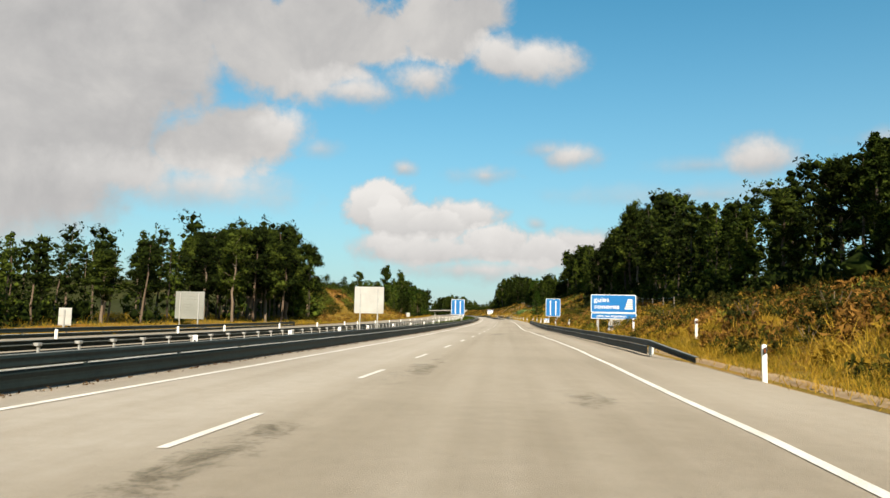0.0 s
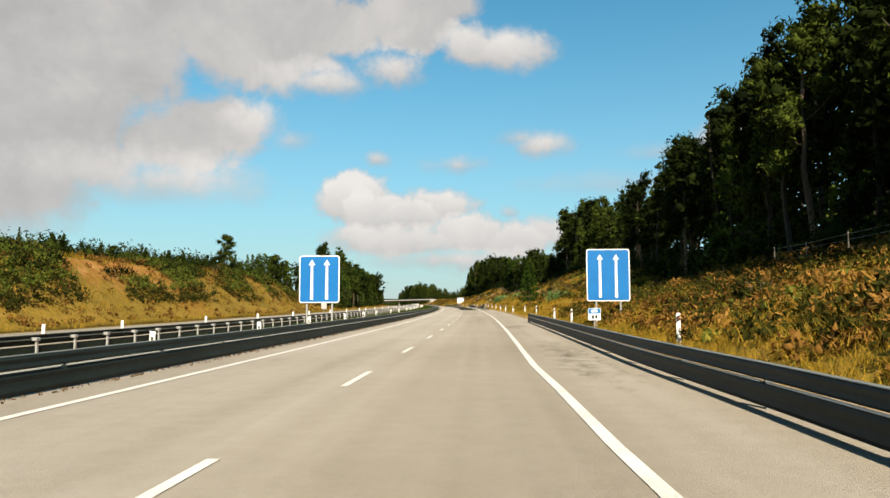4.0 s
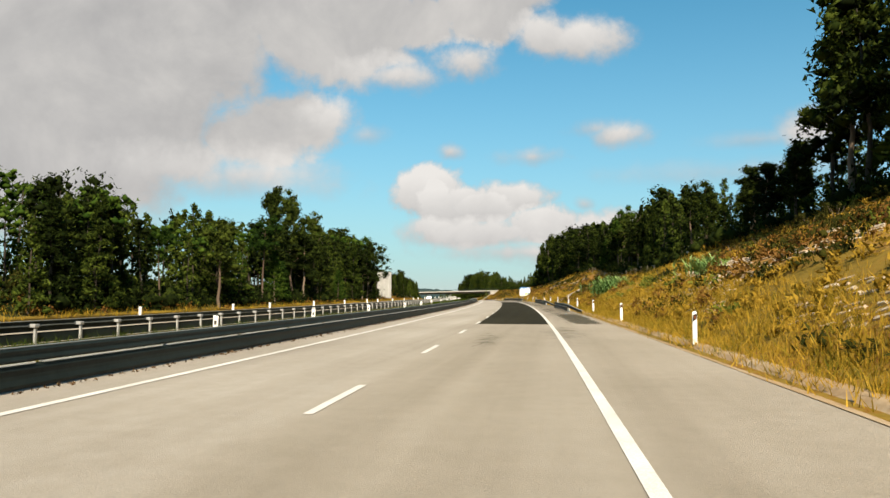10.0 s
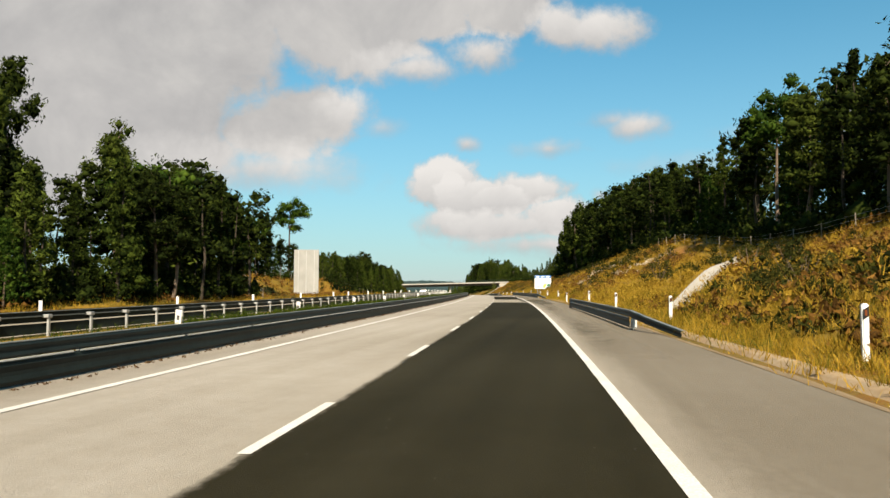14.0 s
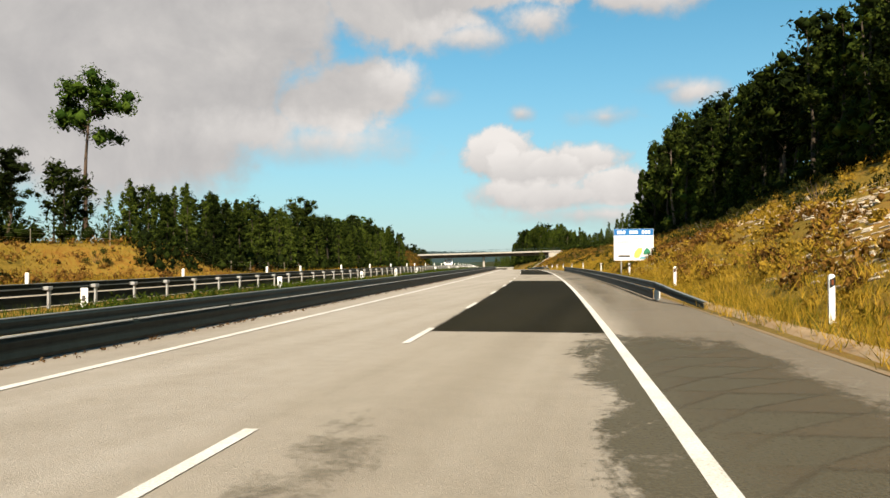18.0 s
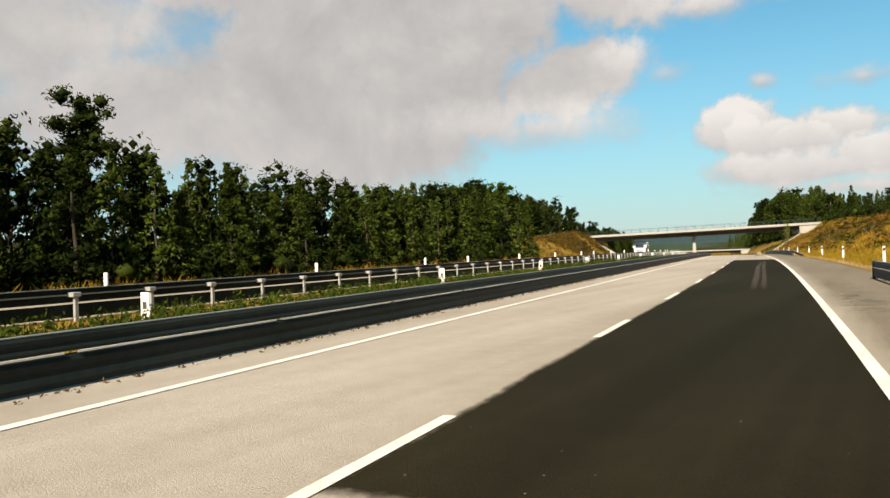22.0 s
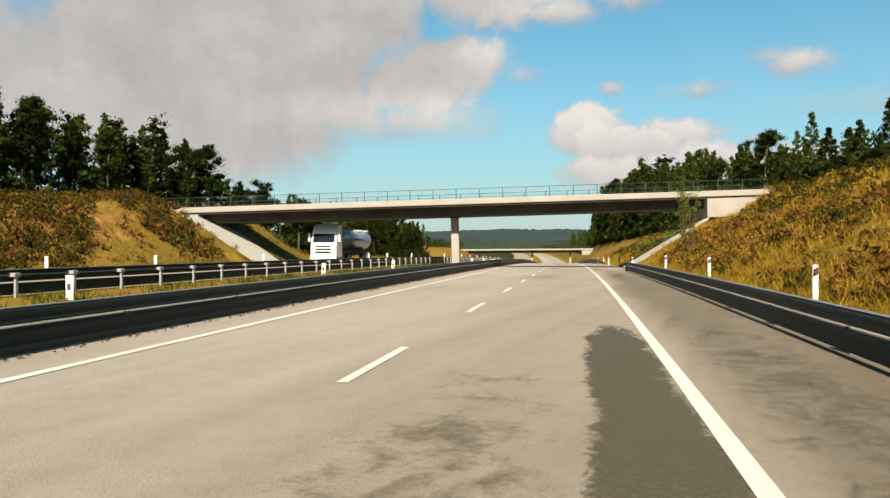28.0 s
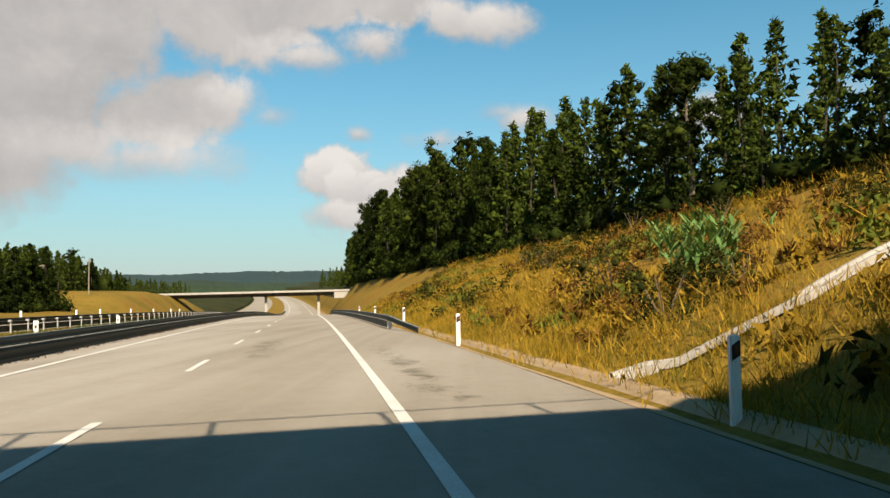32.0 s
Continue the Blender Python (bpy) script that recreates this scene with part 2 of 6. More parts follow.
def make_world():
    w = bpy.data.worlds.new("sky")
    scene.world = w
    w.use_nodes = True
    n = Nodes(w.node_tree)
    sky = n.t.nodes.new("ShaderNodeTexSky")
    sky.sky_type, sky.sun_disc = "NISHITA", False
    sky.sun_elevation, sky.sun_rotation = radians(SUN_EL), radians(360 - SUN_AZ)
    sky.air_density, sky.dust_density, sky.ozone_density = 1.0, 0.3, 2.5
    tc = n.t.nodes.new("ShaderNodeTexCoord")
    sep = n.t.nodes.new("ShaderNodeSeparateXYZ")
    n.link(tc.outputs["Generated"], sep.inputs[0])
    x, y, z = sep.outputs
    az = n.math("ARCTAN2", n.math("MULTIPLY", x, -1.0), y)      # radians to the left of +y
    el = n.math("ARCSINE", z)
    gen = tc.outputs["Generated"]
    puff = n.noise(gen, 9.0, 8.0, 0.60, 0.3)
    fine = n.noise(gen, 34.0, 6.0, 0.62, 0.2)
    vo = n.add("ShaderNodeTexVoronoi", Scale=22.0, Detail=3.0, Roughness=0.55)
    vo.feature, vo.normalize = "F1", True
    n.link(gen, vo.inputs["Vector"])
    billow = n.math("SUBTRACT", 0.42, vo.outputs["Distance"])
    wob = n.math("ADD", n.math("MULTIPLY", n.math("SUBTRACT", puff, 0.5), 4.6), n.math("MULTIPLY", n.math("SUBTRACT", fine, 0.5), 2.4))
    wob = n.math("ADD", wob, n.math("MULTIPLY", billow, 1.7))
    cover, white, base = None, None, None
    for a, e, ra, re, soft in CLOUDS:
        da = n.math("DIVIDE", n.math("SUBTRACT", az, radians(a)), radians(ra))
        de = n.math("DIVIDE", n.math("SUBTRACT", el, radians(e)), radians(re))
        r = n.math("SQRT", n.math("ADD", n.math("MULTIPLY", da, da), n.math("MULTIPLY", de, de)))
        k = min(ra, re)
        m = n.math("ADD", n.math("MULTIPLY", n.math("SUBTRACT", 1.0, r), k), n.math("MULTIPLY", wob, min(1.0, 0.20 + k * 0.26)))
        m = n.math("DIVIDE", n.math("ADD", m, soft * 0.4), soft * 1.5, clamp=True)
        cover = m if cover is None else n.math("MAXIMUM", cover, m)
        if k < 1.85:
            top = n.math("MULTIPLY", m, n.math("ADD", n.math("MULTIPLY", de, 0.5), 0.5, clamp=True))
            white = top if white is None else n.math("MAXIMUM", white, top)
    cover = n.math("MULTIPLY", n.math("MULTIPLY", cover, cover), n.math("SUBTRACT", 3.0, n.math("MULTIPLY", cover, 2.0)))
    lump = n.math("ADD", n.math("MULTIPLY", n.noise(gen, 6.0, 7.0, 0.60, 0.5), 0.75), n.math("MULTIPLY", billow, 0.22))
    shade = n.math("ADD", lump, n.math("MULTIPLY", cover, 0.12))
    cloud = n.ramp(shade, [(0.34, (0.385, 0.39, 0.405)), (0.50, (0.465, 0.468, 0.478)), (0.66, (0.56, 0.558, 0.56))])
    cloud = n.mix(n.math("MULTIPLY", n.math("MULTIPLY", white, 1.35), n.math("ADD", n.math("MULTIPLY", lump, 1.2), 0.30), clamp=True), cloud, (0.74, 0.735, 0.735))
    bg = n.add("ShaderNodeBackground", Strength=0.05)
    bg2 = n.add("ShaderNodeBackground", Strength=0.45)
    tint = n.mix(1.0, sky.outputs[0], (0.24, 1.09, 1.16), "MULTIPLY")
    up = n.math("MAXIMUM", z, 0.0)
    haze = n.math("POWER", n.math("SUBTRACT", 1.0, up), 6.0)
    tint = n.mix(n.math("MULTIPLY", haze, 0.25), tint, (2.6, 4.9, 5.9))
    low = n.math("POWER", n.math("SUBTRACT", 1.0, up), 5.0)
    tint = n.mix(n.math("MULTIPLY", low, 0.92), tint, (4.75, 5.0, 5.2))
    n.link(tint, bg.inputs[0])
    n.link(cloud, bg2.inputs[0])
    mx = n.t.nodes.new("ShaderNodeMixShader")
    n.link(cover, mx.inputs[0])
    n.link(bg.outputs[0], mx.inputs[1])
    n.link(bg2.outputs[0], mx.inputs[2])
    out = n.t.nodes.new("ShaderNodeOutputWorld")
    n.link(mx.outputs[0], out.inputs[0])


make_world()


# ---------------------------------------------------------------- materials
def material(name, stops, scale=1.0, rough=0.8, metal=0.0, bump=0.0, bump_scale=20.0, fine=0.25, fine_scale=14.0, per="", spec=0.3, stretch=None, trans=0.0, streak=0.0):
    """Ground colour by a two-scale noise over object or world coordinates; per: vary by 'object' or 'island'."""
    m = bpy.data.materials.new(name)
    m.use_nodes = True
    n = Nodes(m.node_tree)
    tc = n.t.nodes.new("ShaderNodeNewGeometry")
    vec = tc.outputs["Position"]
    if stretch:
        mp = n.t.nodes.new("ShaderNodeMapping")
        mp.inputs["Scale"].default_value = stretch
        n.link(vec, mp.inputs[0])
        vec = mp.outputs[0]
    a = n.noise(vec, scale, 5.0)
    b = n.noise(vec, scale * fine_scale, 4.0, 0.6)
    f = n.math("ADD", n.math("MULTIPLY", a, 1 - fine), n.math("MULTIPLY", b, fine))
    if streak:
        mp = n.t.nodes.new("ShaderNodeMapping")
        mp.inputs["Scale"].default_value = (1.1, 0.012, 1.0)
        n.link(tc.outputs["Position"], mp.inputs[0])
        f = n.math("ADD", f, n.math("MULTIPLY", n.math("SUBTRACT", n.noise(mp.outputs[0], 1.0, 3.0, 0.5), 0.5), streak))
    if per == "island":
        f = n.math("ADD", n.math("MULTIPLY", f, 0.5), n.math("MULTIPLY", tc.outputs["Random Per Island"], 0.5))
    if per:
        oi = n.t.nodes.new("ShaderNodeObjectInfo")
        f = n.math("ADD", n.math("MULTIPLY", f, 0.7), n.math("MULTIPLY", oi.outputs["Random"], 0.3))
    col = n.ramp(f, stops)
    p = n.add("ShaderNodeBsdfPrincipled", Roughness=rough, Metallic=metal)
    p.inputs["Specular IOR Level"].default_value = spec
    n.link(col, p.inputs["Base Color"])
    if bump:
        bn = n.add("ShaderNodeBump", Strength=bump, Distance=0.02)
        n.link(n.noise(vec, bump_scale, 5.0, 0.65), bn.inputs["Height"])
        n.link(bn.outputs[0], p.inputs["Normal"])
    out = n.t.nodes.new("ShaderNodeOutputMaterial")
    if trans:
        tr = n.t.nodes.new("ShaderNodeBsdfTranslucent")
        n.link(n.mix(1.0, col, (1.2, 1.15, 0.6), "MULTIPLY"), tr.inputs[0])
        mx = n.add("ShaderNodeMixShader")
        mx.inputs[0].default_value = trans
        n.link(p.outputs[0], mx.inputs[1])
        n.link(tr.outputs[0], mx.inputs[2])
        n.link(mx.outputs[0], out.inputs[0])
    else:
        n.link(p.outputs[0], out.inputs[0])
    return m


M = {}


def asphalt(name, low, mid, high, chips, chip_colour, rim=0.0, gloss=0.12):
    """Worn asphalt: grain, long wheel streaks, broad patches and pale stone chips; rim: a ragged edge that thins out."""
    m = bpy.data.materials.new(name)
    m.use_nodes = True
    n = Nodes(m.node_tree)
    geo = n.t.nodes.new("ShaderNodeNewGeometry")
    pos = geo.outputs["Position"]
    mp = n.t.nodes.new("ShaderNodeMapping")
    mp.inputs["Scale"].default_value = (1.1, 0.012, 1.0)
    n.link(pos, mp.inputs[0])
    broad = n.noise(pos, 0.10, 5.0)
    streak = n.noise(mp.outputs[0], 1.0, 4.0, 0.55)
    mid_n = n.noise(pos, 2.6, 5.0, 0.65)
    grain = n.noise(pos, 42.0, 4.0, 0.75)
    f = n.math("ADD", n.math("MULTIPLY", broad, 0.30), n.math("MULTIPLY", streak, 0.30))
    f = n.math("ADD", f, n.math("ADD", n.math("MULTIPLY", mid_n, 0.14), n.math("MULTIPLY", grain, 0.26)))
    col = n.ramp(f, [(0.36, low), (0.50, mid), (0.64, high)])
    if not rim:
        lane = n.t.nodes.new("ShaderNodeAttribute")
        lane.attribute_name = "pale"
        col = n.mix(n.math("MULTIPLY", lane.outputs["Fac"], n.math("ADD", n.math("MULTIPLY", mid_n, 0.5), 0.75)), col, n.mix(1.0, col, (1.17, 1.20, 1.27), "MULTIPLY"))
    vo = n.add("ShaderNodeTexVoronoi", Scale=5.0)
    n.link(pos, vo.inputs["Vector"])
    chip = n.math("MULTIPLY", n.math("LESS_THAN", vo.outputs["Distance"], 0.05), n.math("GREATER_THAN", n.noise(pos, 1.3, 2.0), 1.0 - chips))
    col = n.mix(chip, col, chip_colour)
    p = n.add("ShaderNodeBsdfPrincipled", Roughness=0.8)
    p.inputs["Specular IOR Level"].default_value = gloss
    n.link(col, p.inputs["Base Color"])
    bn = n.add("ShaderNodeBump", Strength=0.8, Distance=0.02)
    n.link(n.noise(pos, 55.0, 5.0, 0.65), bn.inputs["Height"])
    n.link(bn.outputs[0], p.inputs["Normal"])
    out = n.t.nodes.new("ShaderNodeOutputMaterial")
    if not rim:
        n.link(p.outputs[0], out.inputs[0])
        return m
    uv = n.t.nodes.new("ShaderNodeTexCoord")
    sep = n.t.nodes.new("ShaderNodeSeparateXYZ")
    n.link(uv.outputs["UV"], sep.inputs[0])
    # metres from the side edges and from the ends
    edge = n.math("MINIMUM", sep.outputs[0], n.math("MULTIPLY", sep.outputs[1], 0.6))
    ragged = n.math("ADD", n.math("MULTIPLY", n.math("SUBTRACT", n.noise(pos, 6.0, 6.0, 0.7), 0.5), 1.6), n.math("MULTIPLY", n.math("SUBTRACT", n.noise(pos, 0.7, 3.0), 0.5), 0.8))
    alpha = n.math("ADD", n.math("DIVIDE", edge, rim), ragged, clamp=True)
    tr = n.t.nodes.new("ShaderNodeBsdfTransparent")
    mx = n.t.nodes.new("ShaderNodeMixShader")
    n.link(alpha, mx.inputs[0])
    n.link(tr.outputs[0], mx.inputs[1])
    n.link(p.outputs[0], mx.inputs[2])
    n.link(mx.outputs[0], out.inputs[0])
    return m


M["asphalt"] = asphalt("asphalt_worn_pale", (0.168, 0.142, 0.106), (0.224, 0.194, 0.152), (0.276, 0.244, 0.198), 0.30, (0.34, 0.31, 0.26))
M["asphalt_dark"] = asphalt("asphalt_new_dark", (0.0062, 0.0052, 0.0021), (0.0126, 0.0105, 0.0048), (0.0222, 0.0188, 0.0095), 0.42, (0.14, 0.13, 0.10), 0.13, 0.04)
M["asphalt_dark_worn"] = asphalt("asphalt_dark_worn", (0.0086, 0.0073, 0.0031), (0.0172, 0.0146, 0.0068), (0.0285, 0.0245, 0.0134), 0.45, (0.16, 0.14, 0.11), 0.15, 0.05)


def bank_ground():
    """Dry bank: straw, gold and rust by broad noise, olive in spots, bare orange earth where the mesh says so."""
    m = bpy.data.materials.new("dry_bank_ground")
    m.use_nodes = True
    n = Nodes(m.node_tree)
    geo = n.t.nodes.new("ShaderNodeNewGeometry")
    pos = geo.outputs["Position"]
    a = n.math("ADD", n.math("MULTIPLY", n.noise(pos, 0.085, 5.0, 0.6), 0.5), n.math("MULTIPLY", n.noise(pos, 2.6, 7.0, 0.72), 0.5))
    col = n.ramp(a, [(0.32, (0.046, 0.038, 0.006)), (0.42, (0.112, 0.074, 0.010)), (0.52, (0.168, 0.108, 0.018)), (0.60, (0.155, 0.074, 0.012)), (0.70, (0.112, 0.038, 0.007))])
    bare = n.t.nodes.new("ShaderNodeAttribute")
    bare.attribute_name = "bare"
    soil = n.ramp(n.noise(pos, 0.9, 6.0, 0.65), [(0.32, (0.125, 0.046, 0.010)), (0.52, (0.245, 0.108, 0.028)), (0.70, (0.38, 0.225, 0.095))])
    k = n.math("ADD", n.math("MULTIPLY", bare.outputs["Fac"], 1.9), n.math("MULTIPLY", n.math("SUBTRACT", n.noise(pos, 0.7, 5.0, 0.65), 0.66), 2.6), clamp=True)
    col = n.mix(k, col, soil)
    p = n.add("ShaderNodeBsdfPrincipled", Roughness=0.95)
    p.inputs["Specular IOR Level"].default_value = 0.08
    n.link(col, p.inputs["Base Color"])
    bn = n.add("ShaderNodeBump", Strength=1.0, Distance=0.05)
    n.link(n.noise(pos, 3.0, 6.0, 0.65), bn.inputs["Height"])
    n.link(bn.outputs[0], p.inputs["Normal"])
    out = n.t.nodes.new("ShaderNodeOutputMaterial")
    n.link(p.outputs[0], out.inputs[0])
    return m


M["earth"] = bank_ground()
M["paint"] = material("road_paint_white", [(0.30, (0.25, 0.225, 0.185)), (0.44, (0.43, 0.41, 0.37)), (0.62, (0.54, 0.525, 0.495))], 1.2, 0.7, fine=0.65, fine_scale=40, spec=0.1)
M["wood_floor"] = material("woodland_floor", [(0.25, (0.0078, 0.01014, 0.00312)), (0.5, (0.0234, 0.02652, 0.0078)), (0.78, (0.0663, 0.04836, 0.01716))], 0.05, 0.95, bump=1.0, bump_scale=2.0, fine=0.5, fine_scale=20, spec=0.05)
M["concrete"] = material("concrete_pale", [(0.3, (0.2309, 0.2122, 0.1849)), (0.7, (0.305, 0.2863, 0.2543))], 0.6, 0.85, bump=0.2, bump_scale=12, fine=0.4)
# stains plus the shade below the deck, both put into this concrete's colour
M["concrete_dark"] = material("concrete_soffit_stained_shaded", [(0.3, (0.0351, 0.02886, 0.02028)), (0.55, (0.0663, 0.05304, 0.03744)), (0.75, (0.1014, 0.0819, 0.06084))], 0.5, 0.9, bump=0.2, bump_scale=12, fine=0.35)
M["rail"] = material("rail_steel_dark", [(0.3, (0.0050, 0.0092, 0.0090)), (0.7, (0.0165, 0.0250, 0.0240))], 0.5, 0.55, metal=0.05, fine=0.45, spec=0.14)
# lighter grey steel of posts; on the caps it paints the sky's sheen
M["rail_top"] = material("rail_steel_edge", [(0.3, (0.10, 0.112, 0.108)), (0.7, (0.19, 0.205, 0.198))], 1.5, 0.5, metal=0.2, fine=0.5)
M["strip"] = material("pale_steel_strip", [(0.3, (0.34, 0.35, 0.34)), (0.7, (0.52, 0.53, 0.51))], 1.2, 0.5, fine=0.5)
M["galv"] = material("galvanised_steel", [(0.3, (0.266, 0.266, 0.259)), (0.7, (0.385, 0.385, 0.37))], 2.0, 0.5, metal=0.35, fine=0.4)
M["white"] = material("white_plastic", [(0.3, (0.57, 0.56, 0.535)), (0.7, (0.65, 0.64, 0.615))], 3.0, 0.5)
M["black"] = material("black_plastic", [(0.3, (0.005772, 0.005772, 0.005772)), (0.7, (0.01154, 0.01154, 0.01154))], 3.0, 0.5)
M["blue"] = material("sign_blue", [(0.3, (0.005, 0.092, 0.27)), (0.7, (0.0075, 0.115, 0.315))], 0.8, 0.35)
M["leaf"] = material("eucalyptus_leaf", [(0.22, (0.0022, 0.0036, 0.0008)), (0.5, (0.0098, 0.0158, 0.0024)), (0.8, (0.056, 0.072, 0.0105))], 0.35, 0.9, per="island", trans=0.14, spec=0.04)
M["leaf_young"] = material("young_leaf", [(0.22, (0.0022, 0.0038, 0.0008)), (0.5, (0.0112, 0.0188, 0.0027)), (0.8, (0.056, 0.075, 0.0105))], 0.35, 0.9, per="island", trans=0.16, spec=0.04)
# darker copy of the bark: the shade inside the wood is put into its colour
M["bark_shade"] = material("bark_brown_shade_painted", [(0.3, (0.012, 0.009, 0.005)), (0.7, (0.045, 0.034, 0.022))], 0.8, 0.9, bump=0.6, bump_scale=9, per="object")
M["leaf_pine"] = material("pine_needle", [(0.2, (0.00415, 0.01037, 0.001669)), (0.5, (0.01381, 0.03104, 0.003323)), (0.8, (0.05195, 0.08112, 0.009438))], 0.5, 0.9, per="island", trans=0.12, spec=0.05)
M["leaf_bush"] = material("bush_leaf", [(0.2, (0.009204, 0.01295, 0.002769)), (0.5, (0.02309, 0.02543, 0.004618)), (0.8, (0.05538, 0.04618, 0.009204))], 0.5, 0.9, per="island", trans=0.15, spec=0.05)
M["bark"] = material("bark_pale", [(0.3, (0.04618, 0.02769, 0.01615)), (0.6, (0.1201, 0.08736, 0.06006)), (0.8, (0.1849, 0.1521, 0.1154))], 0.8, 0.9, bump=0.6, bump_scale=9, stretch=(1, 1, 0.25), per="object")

M["grey"] = material("sign_grey", [(0.3, (0.1966, 0.1966, 0.1903)), (0.7, (0.2543, 0.2543, 0.2426))], 3.0, 0.6)
M["sheet"] = material("aluminium_sheet_pale", [(0.3, (0.30, 0.297, 0.28)), (0.7, (0.385, 0.378, 0.36))], 0.8, 0.6, metal=0.05)
M["sheet_tall"] = material("aluminium_sheet_weathered", [(0.3, (0.20, 0.198, 0.185)), (0.7, (0.265, 0.26, 0.245))], 0.8, 0.6, metal=0.05)
M["sheet_grey"] = material("aluminium_sheet_grey", [(0.3, (0.1732, 0.1786, 0.1615)), (0.7, (0.2309, 0.2363, 0.2192))], 0.8, 0.5, metal=0.1)
M["sign_green"] = material("sign_green", [(0.3, (0.01154, 0.1271, 0.06349)), (0.7, (0.01732, 0.1615, 0.08658))], 2.0, 0.5)
M["sign_yellow"] = material("sign_yellow", [(0.3, (0.358, 0.3346, 0.05772)), (0.7, (0.4157, 0.3923, 0.1037))], 2.0, 0.5)
M["sign_cyan"] = material("sign_cyan", [(0.3, (0.06926, 0.2426, 0.3175)), (0.7, (0.1154, 0.2886, 0.358))], 2.0, 0.5)
M["reflector"] = material("reflector_red", [(0.3, (0.10, 0.03, 0.012)), (0.7, (0.15, 0.05, 0.02))], 3.0, 0.25)
M["reflector_grey"] = material("reflector_grey", [(0.3, (0.04618, 0.04618, 0.04618)), (0.7, (0.08112, 0.07504, 0.06926))], 3.0, 0.25)
M["lorry_white"] = material("lorry_paint", [(0.3, (0.63, 0.63, 0.63)), (0.7, (0.72, 0.72, 0.72))], 1.0, 0.3)
M["dark_glass"] = material("dark_glass", [(0.3, (0.005772, 0.006926, 0.008658)), (0.7, (0.01154, 0.01271, 0.01498))], 1.0, 0.08, spec=0.6)
M["lamp_glass"] = material("lamp_glass", [(0.3, (0.444, 0.444, 0.444)), (0.7, (0.518, 0.518, 0.518))], 1.0, 0.1)
M["tank_steel"] = material("tank_steel", [(0.3, (0.2597, 0.2652, 0.2769)), (0.7, (0.3346, 0.3409, 0.3463))], 0.6, 0.25, metal=0.7)

M["gutter"] = material("gutter_concrete_earth", [(0.3, (0.22, 0.135, 0.065)), (0.55, (0.275, 0.20, 0.12)), (0.8, (0.33, 0.28, 0.21))], 0.35, 0.9, bump=0.5, bump_scale=10, fine=0.4, spec=0.1)
M["grass_gold"] = material("dry_grass_blade", [(0.18, (0.026, 0.031, 0.0028)), (0.36, (0.118, 0.092, 0.008)), (0.58, (0.275, 0.162, 0.017)), (0.85, (0.385, 0.25, 0.040))], 0.10, 0.9, per="island", trans=0.25, spec=0.08)
M["grass_green"] = material("green_grass_blade", [(0.2, (0.01326, 0.02488, 0.002215)), (0.5, (0.03986, 0.05538, 0.005171)), (0.8, (0.1381, 0.1108, 0.01661))], 0.14, 0.9, per="island", trans=0.25, spec=0.08)
M["scrub_rust"] = material("scrub_rust", [(0.2, (0.024, 0.012, 0.003)), (0.45, (0.112, 0.054, 0.011)), (0.75, (0.235, 0.122, 0.027))], 0.15, 0.9, per="island", trans=0.2, spec=0.08)
M["scrub_gold"] = material("scrub_gold", [(0.2, (0.06092, 0.04313, 0.003877)), (0.5, (0.2036, 0.1217, 0.01295)), (0.8, (0.2941, 0.1934, 0.02909))], 0.15, 0.9, per="island", trans=0.2, spec=0.08)
M["scrub_olive"] = material("scrub_olive", [(0.2, (0.01014, 0.01271, 0.001849)), (0.5, (0.03307, 0.03182, 0.003697)), (0.8, (0.08112, 0.06365, 0.008112))], 0.15, 0.9, per="island", trans=0.2, spec=0.08)
M["scrub_green"] = material("scrub_green", [(0.2, (0.0273, 0.0429, 0.00624)), (0.5, (0.078, 0.0975, 0.01248)), (0.8, (0.1638, 0.156, 0.0273))], 0.25, 0.9, per="island", trans=0.25, spec=0.08)
M["litter"] = material("leaf_litter", [(0.2, (0.01388, 0.006926, 0.002769)), (0.6, (0.06466, 0.03463, 0.01388)), (0.85, (0.1568, 0.1108, 0.06466))], 3.0, 0.95, per="island", spec=0.08)
M["cane"] = material("cane_leaf", [(0.2, (0.035, 0.075, 0.018)), (0.5, (0.095, 0.17, 0.045)), (0.8, (0.21, 0.28, 0.10))], 0.6, 0.7, per="island", trans=0.25, spec=0.15)
M["fence_post"] = material("weathered_post", [(0.3, (0.1271, 0.1037, 0.07504)), (0.7, (0.2309, 0.1966, 0.156))], 3.0, 0.9)
# the blue of distance haze is mixed into this wood colour
M["far_green"] = material("far_wood_hazed", [(0.3, (0.008346, 0.02075, 0.02309)), (0.7, (0.01615, 0.03229, 0.03229))], 0.01, 1.0, fine=0.5, fine_scale=10)
M["far_green2"] = material("far_wood_green", [(0.3, (0.006466, 0.01615, 0.008346)), (0.7, (0.01849, 0.03229, 0.01388))], 0.02, 1.0, fine=0.5, fine_scale=10)


